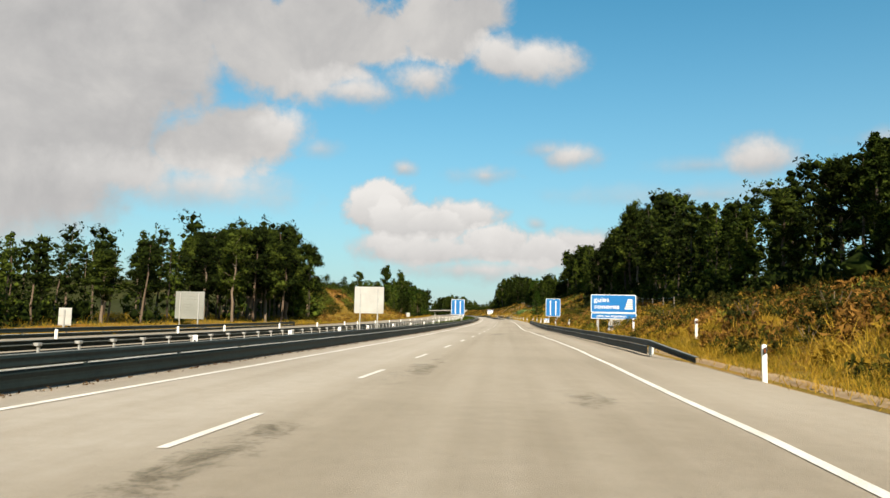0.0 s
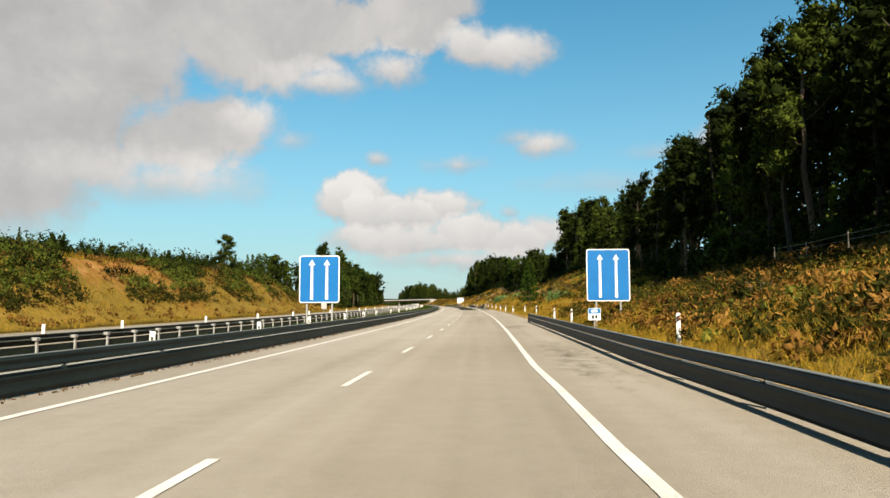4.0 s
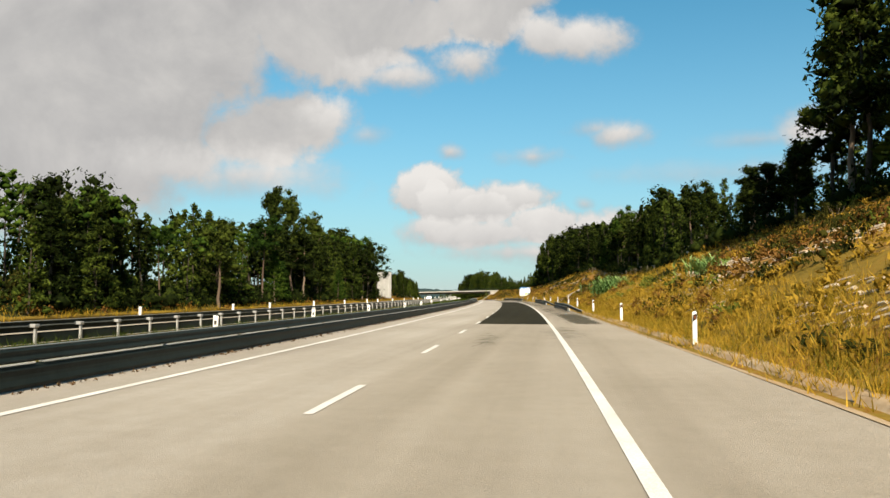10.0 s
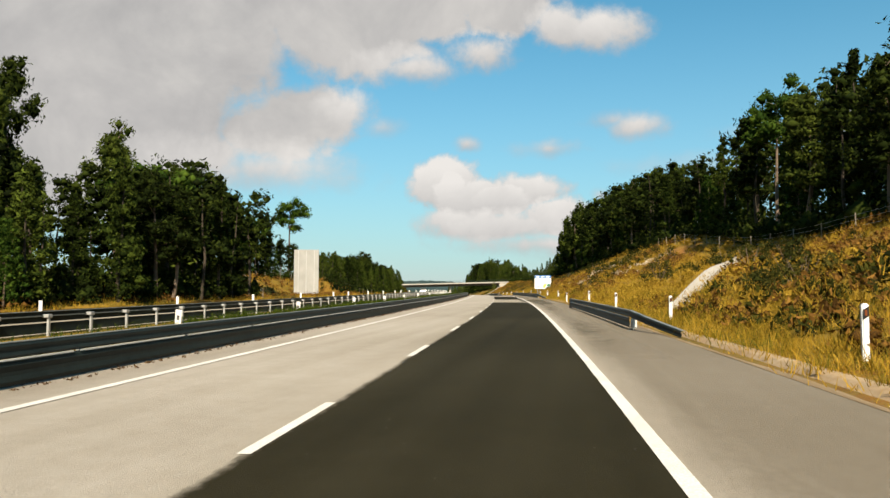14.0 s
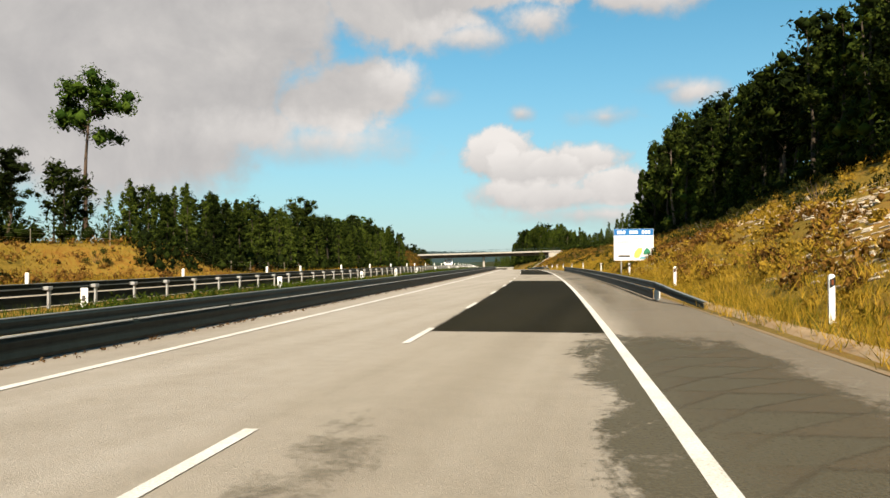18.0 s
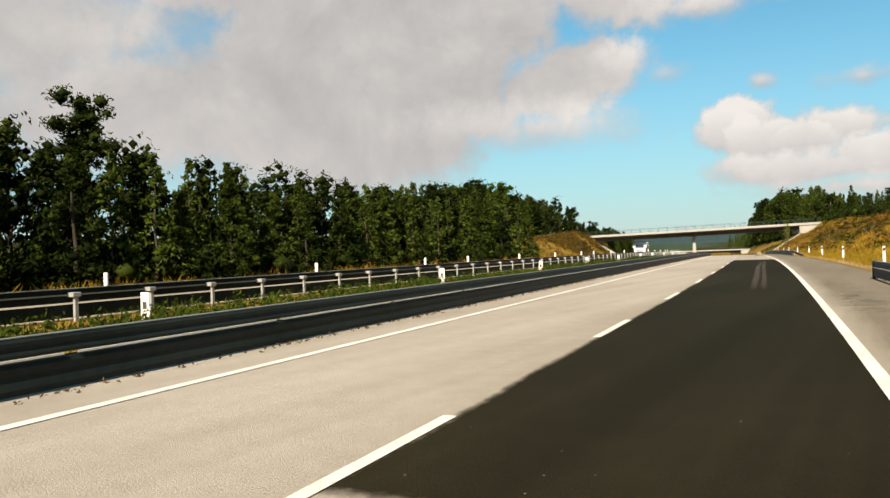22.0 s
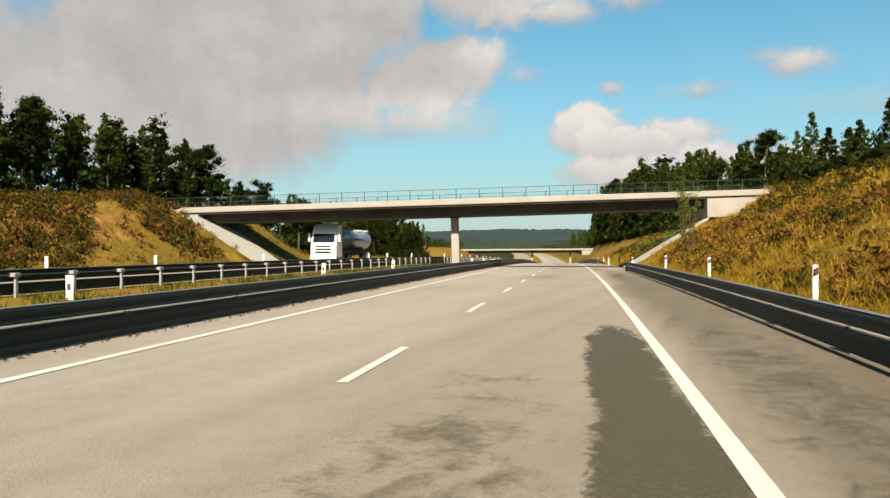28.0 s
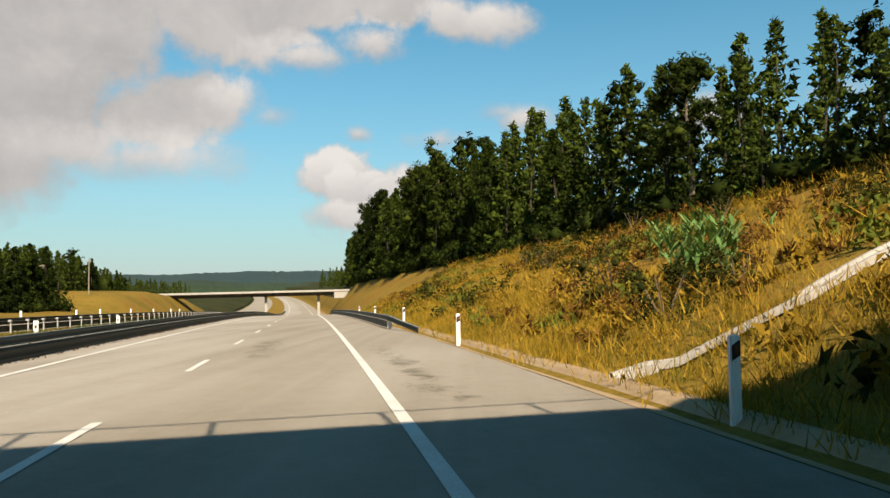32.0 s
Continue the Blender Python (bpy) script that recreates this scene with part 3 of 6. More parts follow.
def soft_patch(name, dark, light, streak, reach, ends=2.0, patchy_rim=True, cut=0.42, weight=0.75, sharp=1.3):
    """A stain that thins out at its rim; its shape comes from noise."""
    m = bpy.data.materials.new(name)
    m.use_nodes = True
    n = Nodes(m.node_tree)
    tc = n.t.nodes.new("ShaderNodeTexCoord")
    geo = n.t.nodes.new("ShaderNodeNewGeometry")
    mp = n.t.nodes.new("ShaderNodeMapping")
    mp.inputs["Scale"].default_value = streak
    n.link(geo.outputs["Position"], mp.inputs[0])
    sep = n.t.nodes.new("ShaderNodeSeparateXYZ")
    n.link(tc.outputs["UV"], sep.inputs[0])
    f = None
    for k in (0, 1):
        q = n.math("SUBTRACT", n.math("MULTIPLY", sep.outputs[k], 2.0), 1.0)
        q = n.math("SUBTRACT", 1.0, n.math("POWER", n.math("ABSOLUTE", q), 2.0 if k == 0 else ends))
        f = q if f is None else n.math("MULTIPLY", f, q)
    a = n.noise(mp.outputs[0], 1.0, 8.0, 0.70, 0.6)
    c = n.noise(geo.outputs["Position"], 9.0, 5.0, 0.7)
    if patchy_rim:
        f = n.math("ADD", n.math("MULTIPLY", f, weight), n.math("ADD", n.math("MULTIPLY", n.math("SUBTRACT", a, 0.5), 3.0), n.math("MULTIPLY", n.math("SUBTRACT", c, 0.5), 1.3)))
        f = n.math("MULTIPLY", n.math("MULTIPLY", n.math("SUBTRACT", f, cut), sharp, clamp=True), reach)
    else:
        a = n.math("ADD", n.math("MULTIPLY", a, 0.75), n.math("MULTIPLY", c, 0.25))
        f = n.math("ADD", n.math("MULTIPLY", f, 0.8), n.math("SUBTRACT", a, 0.5))
        f = n.math("MULTIPLY", n.math("MULTIPLY", f, 2.2, clamp=True), reach)
    p = n.add("ShaderNodeBsdfPrincipled", Roughness=0.85)
    p.inputs["Specular IOR Level"].default_value = 0.3
    n.link(n.ramp(n.noise(geo.outputs["Position"], 30.0, 3.0), [(0.3, dark), (0.7, light)]), p.inputs["Base Color"])
    tr = n.t.nodes.new("ShaderNodeBsdfTransparent")
    mx = n.t.nodes.new("ShaderNodeMixShader")
    n.link(f, mx.inputs[0])
    n.link(tr.outputs[0], mx.inputs[1])
    n.link(p.outputs[0], mx.inputs[2])
    out = n.t.nodes.new("ShaderNodeOutputMaterial")
    n.link(mx.outputs[0], out.inputs[0])
    return m


M["stain_soft"] = soft_patch("asphalt_stain_soft", (0.052, 0.043, 0.024), (0.088, 0.074, 0.046), (1.7, 1.1, 1.0), 0.55, cut=0.50)
M["stain_solid"] = soft_patch("asphalt_repair_dark", (0.044, 0.038, 0.021), (0.074, 0.064, 0.040), (1.3, 0.5, 1.0), 0.80, 4.0, True, 0.55, 1.7, 2.4)
M["skid"] = soft_patch("tyre_mark_pale", (0.04618, 0.03783, 0.02543), (0.07878, 0.06466, 0.04384), (9.0, 0.12, 1.0), 0.48, 3.0, False)
M["shoulder_dirt"] = soft_patch("shoulder_dirt", (0.07387, 0.05538, 0.03229), (0.1154, 0.0897, 0.05538), (1.2, 0.10, 1.0), 0.36, 6.0, False)
M["crack"] = material("tar_crack", [(0.3, (0.03229, 0.02543, 0.01615)), (0.7, (0.06006, 0.04852, 0.03229))], 2.0, 0.9, spec=0.1)


# ---------------------------------------------------------------- mesh helpers
def mesh_from(name, verts, faces, mats, smooth=False, mat_ids=None):
    me = bpy.data.meshes.new(name)
    me.from_pydata([tuple(v) for v in verts], [], [tuple(f) for f in faces])
    for m in mats if isinstance(mats, (list, tuple)) else [mats]:
        me.materials.append(m)
    if mat_ids is not None:
        me.polygons.foreach_set("material_index", np.asarray(mat_ids, dtype=np.int32))
    if smooth:
        me.polygons.foreach_set("use_smooth", np.ones(len(me.polygons), dtype=bool))
    me.update()
    return me


def from_arrays(name, V, F, mat, smooth=False):
    """A mesh from an (n,3) array and an (m,3) or (m,4) array."""
    me = bpy.data.meshes.new(name)
    k = F.shape[1]
    me.vertices.add(len(V))
    me.vertices.foreach_set("co", np.asarray(V, dtype=np.float32).ravel())
    me.loops.add(F.size)
    me.loops.foreach_set("vertex_index", np.asarray(F, dtype=np.int32).ravel())
    me.polygons.add(len(F))
    me.polygons.foreach_set("loop_start", np.arange(0, F.size, k, dtype=np.int32))
    me.polygons.foreach_set("loop_total", np.full(len(F), k, dtype=np.int32))
    if smooth:
        me.polygons.foreach_set("use_smooth", np.ones(len(F), dtype=bool))
    me.materials.append(mat)
    me.update(calc_edges=True)
    me.validate()
    return me


def child(name, me, parent, label="", m=None):
    ob = new(name, me)
    ob.parent = parent
    if m is not None:
        ob.matrix_basis = m
    if label:
        ob["label"] = label
    return ob


def box_data(x0, x1, y0, y1, z0, z1):
    v = [(x, y, z) for z in (z0, z1) for x, y in ((x0, y0), (x1, y0), (x1, y1), (x0, y1))]
    f = [(3, 2, 1, 0), (4, 5, 6, 7), (0, 1, 5, 4), (1, 2, 6, 5), (2, 3, 7, 6), (3, 0, 4, 7)]
    return v, f


def bevel_box(name, x0, x1, y0, y1, z0, z1, mat, bev=0.01, seg=1):
    bm = bmesh.new()
    v, f = box_data(x0, x1, y0, y1, z0, z1)
    vs = [bm.verts.new(p) for p in v]
    for q in f:
        bm.faces.new([vs[i] for i in q])
    if bev:
        bmesh.ops.bevel(bm, geom=bm.edges[:], offset=bev, segments=seg, affect="EDGES")
    me = bpy.data.meshes.new(name)
    bm.to_mesh(me)
    bm.free()
    me.materials.append(mat)
    return me


def tube(name, r, z0, z1, mat, n=10, r2=None):
    r2 = r if r2 is None else r2
    v = [(math.cos(2 * math.pi * i / n) * q, math.sin(2 * math.pi * i / n) * q, z) for q, z in ((r, z0), (r2, z1)) for i in range(n)]
    f = [(i, (i + 1) % n, n + (i + 1) % n, n + i) for i in range(n)] + [tuple(range(n - 1, -1, -1)), tuple(range(n, 2 * n))]
    return mesh_from(name, v, f, mat)


# ---------------------------------------------------------------- the road's line
def road_x(y):
    yc = min(max(y, Y_LO), Y_HI)
    u = (yc - 300) / 300
    x = sum(c * u**k for k, c in enumerate(ROAD_X))
    g = sum(k * c * u ** (k - 1) for k, c in enumerate(ROAD_X) if k) / 300
    d = y - yc
    return x + g * d + 0.5 * (BEND_HI if d > 0 else BEND_LO) * d * d, g + (BEND_HI if d > 0 else BEND_LO) * d


def road_z(y):
    yc = min(max(y, Y_LO), Y_HI)
    u = (yc - 300) / 300
    z = sum(c * u ** (k + 1) for k, c in enumerate(ROAD_Z))
    g = sum((k + 1) * c * u**k for k, c in enumerate(ROAD_Z)) / 300
    d = y - yc
    return z + g * d * math.exp(-abs(d) / 150)


def at(y, d, z=0.0):
    """World place: y along the road, d metres right of the right-hand edge line, z above the road."""
    x, g = road_x(y)
    q = 1 / math.hypot(1, g)
    return Vector((x + d * q, y - d * g * q, road_z(y) + z))


def yaw_at(y):
    return -math.degrees(math.atan(road_x(y)[1]))


def facing(y, d, z=0.0, turn=0.0):
    """A pose whose +y looks along the road."""
    p = at(y, d, z)
    return pose(p.x, p.y, p.z, 0, 0, yaw_at(y) + turn)


def ribbon(name, ys, edges, mat, thick=0.0, smooth=True):
    """A strip along the road through (d, z) edge functions of y."""
    V, F = [], []
    k = len(edges)
    for y in ys:
        for e in edges:
            d, z = e(y) if callable(e) else e
            V.append(at(y, d, z))
    for i in range(len(ys) - 1):
        for j in range(k - 1):
            a = i * k + j
            F.append((a, a + 1, a + k + 1, a + k))
    return mesh_from(name, V, F, mat, smooth)


def span(a, b, step):
    n = max(1, round((b - a) / step))
    return [a + (b - a) * i / n for i in range(n + 1)]


def keyed(y, keys):
    """Smooth interpolation through (y, value) keys."""
    if y <= keys[0][0]:
        return keys[0][1]
    for (a, va), (b, vb) in zip(keys, keys[1:]):
        if y <= b:
            f = (y - a) / (b - a)
            f = f * f * (3 - 2 * f)
            return va + (vb - va) * f
    return keys[-1][1]


def opp_z(y):
    """Level of the opposite carriageway over this one."""
    return keyed(y, OPP_LEVEL)


# ---------------------------------------------------------------- ground
def height(y, d):
    """Ground over the road's own level."""
    n1 = noise.noise((y * 0.035, d * 0.05, 3.1)) * 1.0 + noise.noise((y * 0.11, d * 0.13, 7.7)) * 0.35
    if d > 0:
        d -= keyed(y, R_LINE)
    if -9.4 <= d <= 3.2:
        return -0.06
    if d > 3.2:
        h, w = keyed(y, R_HEIGHT), keyed(y, R_WIDTH)
        if BRIDGE1[0] - 1 < y < BRIDGE1[0] + 8:
            q = min(max((d - 3.3) / 6.6, 0), 1)
            return -0.1 + 4.3 * q
        if d < VERGE:
            return -0.06 + 0.30 * (d - 3.2) / (VERGE - 3.2)
        q = (d - VERGE) / w
        if q < 1:
            s = q + 0.10 * math.sin(math.pi * 2 * q) * 0.5
            return 0.24 + h * s + n1 * 0.5 * min(1, q * 3)
        return 0.24 + h + min((d - VERGE - w) * 0.10, 9.0) + n1 * 0.5
    if d > MEDIAN_L:
        q = (-9.4 - d) / (-9.4 - MEDIAN_L)
        return -0.06 + (opp_z(y) + 0.06) * q + 0.04 * n1
    if d > OPP_L - 0.6:
        return opp_z(y) - 0.08
    h, w = keyed(y, L_HEIGHT), keyed(y, L_WIDTH)
    if BRIDGE1[0] - 6.5 < y < BRIDGE1[0] + 4:
        return opp_z(y) - 0.1 + 4.2 * min(max((-27.5 - d) / 6.7, 0), 1)
    q = (keyed(y, L_FOOT) - d) / w
    if q < 0:
        return opp_z(y) - 0.05
    if q < 1:
        return opp_z(y) + h * (q * q * (3 - 2 * q)) + n1 * 0.4 * min(1, q * 3)
    return opp_z(y) + h + min((q - 1) * w * 0.03, 4.0) + n1 * 0.5


def build_ground():
    ds = [-900, -500, -300, -200, -140, -100, -80, -66, -58, -52, -47, -43, -40, -37.5, -35.5, -33.5, -31.5, -29.5, -27.5, OPP_L - 2, OPP_L - 0.6, OPP_L + 0.4, -18, MEDIAN_L - 0.1, MEDIAN_L + 0.1, -12.3, -11.4, -10.4, -9.4, -9.2,
          -4, 0, 2.9, 3.2, 3.5, 3.9, 4.4, VERGE, 5.8, 6.6, 7.5, 8.5, 9.5, 10.7, 12, 13.4, 15, 16.7, 18.5, 20.5, 22.5, 25, 28, 32, 37, 43, 52, 65, 85, 120, 170, 250, 400, 700]
    ys = span(-160, 608, 4.0) + span(610, 660, 1.0) + span(664, 900, 4.0) + span(930, 1500, 40) + span(1600, 3600, 200)
    V = [at(y, d + (keyed(y, R_LINE) if d > 0 else 0), height(y, d + (keyed(y, R_LINE) if d > 0 else 0))) for y in ys for d in ds]
    k = len(ds)
    F = [(i * k + j, i * k + j + 1, (i + 1) * k + j + 1, (i + 1) * k + j) for i in range(len(ys) - 1) for j in range(k - 1)]
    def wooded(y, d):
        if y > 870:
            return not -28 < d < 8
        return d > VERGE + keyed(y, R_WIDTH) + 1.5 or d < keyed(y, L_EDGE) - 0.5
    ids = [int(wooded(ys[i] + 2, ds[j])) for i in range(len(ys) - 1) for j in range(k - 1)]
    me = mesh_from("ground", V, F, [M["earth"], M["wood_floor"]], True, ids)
    bare = me.attributes.new("bare", "FLOAT", "POINT")
    for i, y in enumerate(ys):
        near = [q for q in BARE if abs(y - q[0]) < q[2] * 1.5]
        for j, d in enumerate(ds):
            dd = d + (keyed(y, R_LINE) if d > 0 else 0)
            bare.data[i * k + j].value = max([g * (1 - math.hypot((y - a) / b, (dd - c) / e)) for a, c, b, e, g in near] + [0.0])
    return tagged(new("ground", me), "dry golden grass and bare orange earth of the cutting", "ground", kind="structure")


build_ground()

# ---------------------------------------------------------------- carriageways
def road_mesh():
    """The carriageway; its left lane is less worn and paler than the right one."""
    ds = [(-9.3, -0.05), (-9.25, 0.0), (-6.5, 0.0), (-4.3, 0.0), (-3.4, 0.0), (-2.0, 0.0), (-0.6, 0.0)]
    pale = [1.0, 1.0, 1.0, 0.85, 0.25, 0.0, 0.15, 0.3, 0.3]
    me = ribbon("road", span(-60, 1300, 5), ds + [lambda y: (3.0 + keyed(y, R_LINE), 0.0), lambda y: (3.05 + keyed(y, R_LINE), -0.05)], M["asphalt"])
    at_pale = me.attributes.new("pale", "FLOAT", "POINT")
    at_pale.data.foreach_set("value", np.tile(np.array(pale, dtype=np.float32), len(me.vertices) // len(pale)))
    return me


ROAD = tagged(new("road", road_mesh()), "pale worn asphalt carriageway of a motorway", "road", kind="structure")
tagged(new("road", ribbon("road_opposite", span(-60, 1300, 5), [lambda y: (OPP_L - 0.3, opp_z(y) - 0.04), lambda y: (OPP_L - 0.25, opp_z(y)), lambda y: (MEDIAN_L - 0.35, opp_z(y)), lambda y: (MEDIAN_L - 0.3, opp_z(y) - 0.04)], M["asphalt"])),
       "pale asphalt of the opposite carriageway", "road", kind="structure")


def line_strip(name, y0, y1, d0, w, z=0.010, label="", mat="paint", parent=ROAD, step=5):
    f = d0 if callable(d0) else (lambda y: d0)
    me = ribbon(name, span(y0, y1, step), [lambda y: (f(y) - w / 2, z), lambda y: (f(y) + w / 2, z)], M[mat], smooth=False)
    return child(name, me, parent, label)


line_strip("edge_line", -60, 1300, lambda y: keyed(y, R_LINE) + 0.02, 0.165, label="white painted right edge line")
line_strip("edge_line", -60, 1300, LANE_L, 0.17, label="white painted left edge line")
y = DASH_Y0
while y < 1000:
    s = keyed(y, DASH_SHIFT)
    line_strip("lane_dash", y + s, y + s + DASH_LEN, LANE_D, 0.13, step=DASH_LEN)
    y += DASH_STEP


def patch(y0, y1, d0, d1, mat="asphalt_dark", wob=0.03, z=0.002, label="dark resurfaced asphalt lane", seed=0.0):
    def ed(d, s):
        return lambda y: (d + wob * noise.noise((y * 0.5, d * 5.1 + seed, 1.7)) + 0.7 * wob * noise.noise((y * 3.0, d * 3.3 + seed, 5.2)), z)
    ys = span(y0, y1, 0.5)
    me = ribbon("resurfaced_patch", ys, [ed(d0, 1), ed((d0 + d1) / 2, 2), ed(d1, 3)], M[mat], smooth=False)
    uv = me.uv_layers.new(name="uv")
    for lp, st in zip(me.loops, uv.data):
        st.uv = (0, (d1 - d0) / 2, 0.3)[lp.vertex_index % 3], min(ys[lp.vertex_index // 3] - y0, y1 - ys[lp.vertex_index // 3])
    return child("resurfaced_patch", me, ROAD, label)


for y0, y1 in DARK:
    patch(y0, y1, LANE_D - 0.02, 0.04, "asphalt_dark_worn" if y0 < 300 else "asphalt_dark")


# ---------------------------------------------------------------- guard rails
def w_beam(name, y0, y1, d, z, side, mat, h=0.31, step=2.0, sink=lambda y: 0.0):
    """A folded steel beam; side: +1 its face looks right, -1 left."""
    prof = [(0.0, 0.5), (0.055, 0.44), (0.07, 0.30), (0.05, 0.08), (0.05, -0.08), (0.065, -0.30), (0.05, -0.44), (0.0, -0.5)]
    f = d if callable(d) else (lambda y: d)
    pts = [(side * a, z + h * b) for a, b in prof]
    pts = pts + [(a - side * 0.006, q) for a, q in reversed(pts)] + [pts[0]]
    loop = [lambda y, a=a, q=q: (f(y) + a, q - sink(y)) for a, q in pts]
    return ribbon(name, span(y0, y1, step), loop, M[mat], smooth=False)


def top_cap(name, y0, y1, d, z, w, mat, sink=lambda y: 0.0, thick=0.012):
    f = d if callable(d) else (lambda y: d)
    pts = [(-w / 2, z - thick), (-w / 2, z), (w / 2, z), (w / 2, z - thick), (-w / 2, z - thick)]
    return ribbon(name, span(y0, y1, 2), [lambda y, a=a, q=q: (f(y) + a, q - sink(y)) for a, q in pts], M[mat], smooth=False)


def guard_rail(y0, y1, d, side, label, z0=0.0, post_step=4.0, top=0.66, seg=40.0, ramp=0.0, foot=0.02):
    """A rail with a folded upper beam, a deep lower panel and posts behind; side: +1 its face looks right.
    ramp: the upper beam starts that much earlier, sinking and bending away from the road."""
    f0 = d if callable(d) else (lambda y: d)
    e = tagged(new("guard_rail"), label, "guard rail", "guard rails along the motorway")
    away = lambda y: max(0.0, 1 - (y - y0) / ramp) if ramp else 0.0
    f = lambda y: f0(y) - side * 0.9 * away(y) ** 1.6
    sink = lambda y: 0.46 * away(y) ** 1.3
    low0 = y0 + ramp
    for a, b in ([(y0, low0)] if ramp else []) + list(zip(span(low0, y1, seg), span(low0, y1, seg)[1:])):
        child("beam", w_beam("beam", a, b, f, z0 + top - 0.125, side, "rail", 0.23, step=1.0 if a < low0 else 2.0, sink=sink), e)
        # added cap strip: its lighter colour imitates sky light on the beam's top
        child("beam_cap", top_cap("beam_cap", a, b, lambda y: f(y) + side * 0.0, z0 + top, 0.11, "rail_top", sink), e, "top edge strip, sky sheen put into its lighter grey")
        if a >= low0:
            child("lower_beam", w_beam("lower_beam", a, b, lambda y: f(y) + side * 0.02, z0 + (foot + 0.40) / 2, side, "rail", 0.40 - foot), e)
    y = low0
    while y + 2 < y1:
        child("joint_strip", top_cap("joint_strip", y + 0.10, min(y + post_step - 0.10, y1), lambda y: f(y) + side * 0.085, z0 + 0.425, 0.03, "strip", thick=0.024), e, "pale steel strip between the beams")
        y += post_step
    me = bevel_box("post", -0.05, 0.05, -0.03, 0.03, -0.3, top - 0.06, M["rail_top"], 0)
    y = low0 + 0.4
    while y < y1:
        child("post", me, e, m=facing(y, f(y) - side * 0.12, z0))
        y += post_step
    child("end_plate", bevel_box("end_plate", -0.09, 0.09, -0.02, 0.02, 0.0, top, M["rail"], 0.01), e, m=facing(y1, f(y1) + side * 0.02, z0))
    child("end_plate", bevel_box("end_plate", -0.05, 0.12, -0.16, 0.16, foot, 0.40, M["strip"], 0.03, 2), e, "pale rounded end piece of the lower beam", facing(low0 - 0.1, f(low0) - side * 0.02, z0))
    return e


guard_rail(-60, 900, RAIL_L, 1, "dark steel guard rail with two beams along the median")
for a, b in RAILS_R:
    guard_rail(a, b, lambda y: RAIL_R + keyed(y, R_LINE), -1, "dark steel guard rail with two beams on the shoulder", ramp=4.0, foot=0.06)
# rail of the opposite carriageway, seen from its back: two dark panels, pale edges, posts on the near side
opp = tagged(new("guard_rail"), "opposite steel guard rail seen from behind, pale posts", "guard rail", "guard rails along the motorway")


def level_strip(name, a, b, pts, mat):
    return ribbon(name, span(a, b, 4), [lambda y, d=d, z=z: (d, opp_z(y) + z) for d, z in pts], M[mat], smooth=False)


for a, b in zip(span(-60, 900, 40), span(-60, 900, 40)[1:]):
    r = RAIL_O - 0.14
    child("beam", level_strip("beam", a, b, [(r, 0.655), (r - 0.06, 0.60), (r - 0.06, 0.54), (r, 0.47), (r - 0.06, 0.42), (r, 0.37), (r + 0.01, 0.37), (r + 0.01, 0.655), (r, 0.655)], "rail"), opp)
    # cap strip again carries the sky's reflection as a lighter grey
    child("beam_cap", level_strip("beam_cap", a, b, [(r - 0.08, 0.648), (r - 0.08, 0.665), (r + 0.06, 0.665), (r + 0.06, 0.648), (r - 0.08, 0.648)], "rail_top"), opp, "top edge strip, sky sheen put into its lighter grey")
    child("stiffener", level_strip("stiffener", a, b, [(r + 0.03, 0.515), (r + 0.03, 0.545), (r + 0.06, 0.545), (r + 0.06, 0.515), (r + 0.03, 0.515)], "rail_top"), opp, "thin grey steel strip")
    child("lower_beam", level_strip("lower_beam", a, b, [(r - 0.01, 0.33), (r - 0.05, 0.28), (r - 0.05, 0.10), (r - 0.01, 0.05), (r, 0.05), (r, 0.33), (r - 0.01, 0.33)], "rail"), opp)
me = bevel_box("post", -0.03, 0.03, -0.04, 0.04, -0.5, 0.52, M["galv"], 0)
arm = bevel_box("bracket", -0.14, 0.05, -0.10, 0.10, 0.48, 0.58, M["galv"], 0.01)
y = -58.0
while y < 760:
    child("post", me, opp, m=facing(y, RAIL_O, opp_z(y)))
    child("bracket", arm, opp, m=facing(y, RAIL_O, opp_z(y)))
    y += 2.1
guard_rail(-60, 118, OPP_L - 0.9, 1, "dark steel guard rail beyond the opposite carriageway", -0.38, top=0.72)


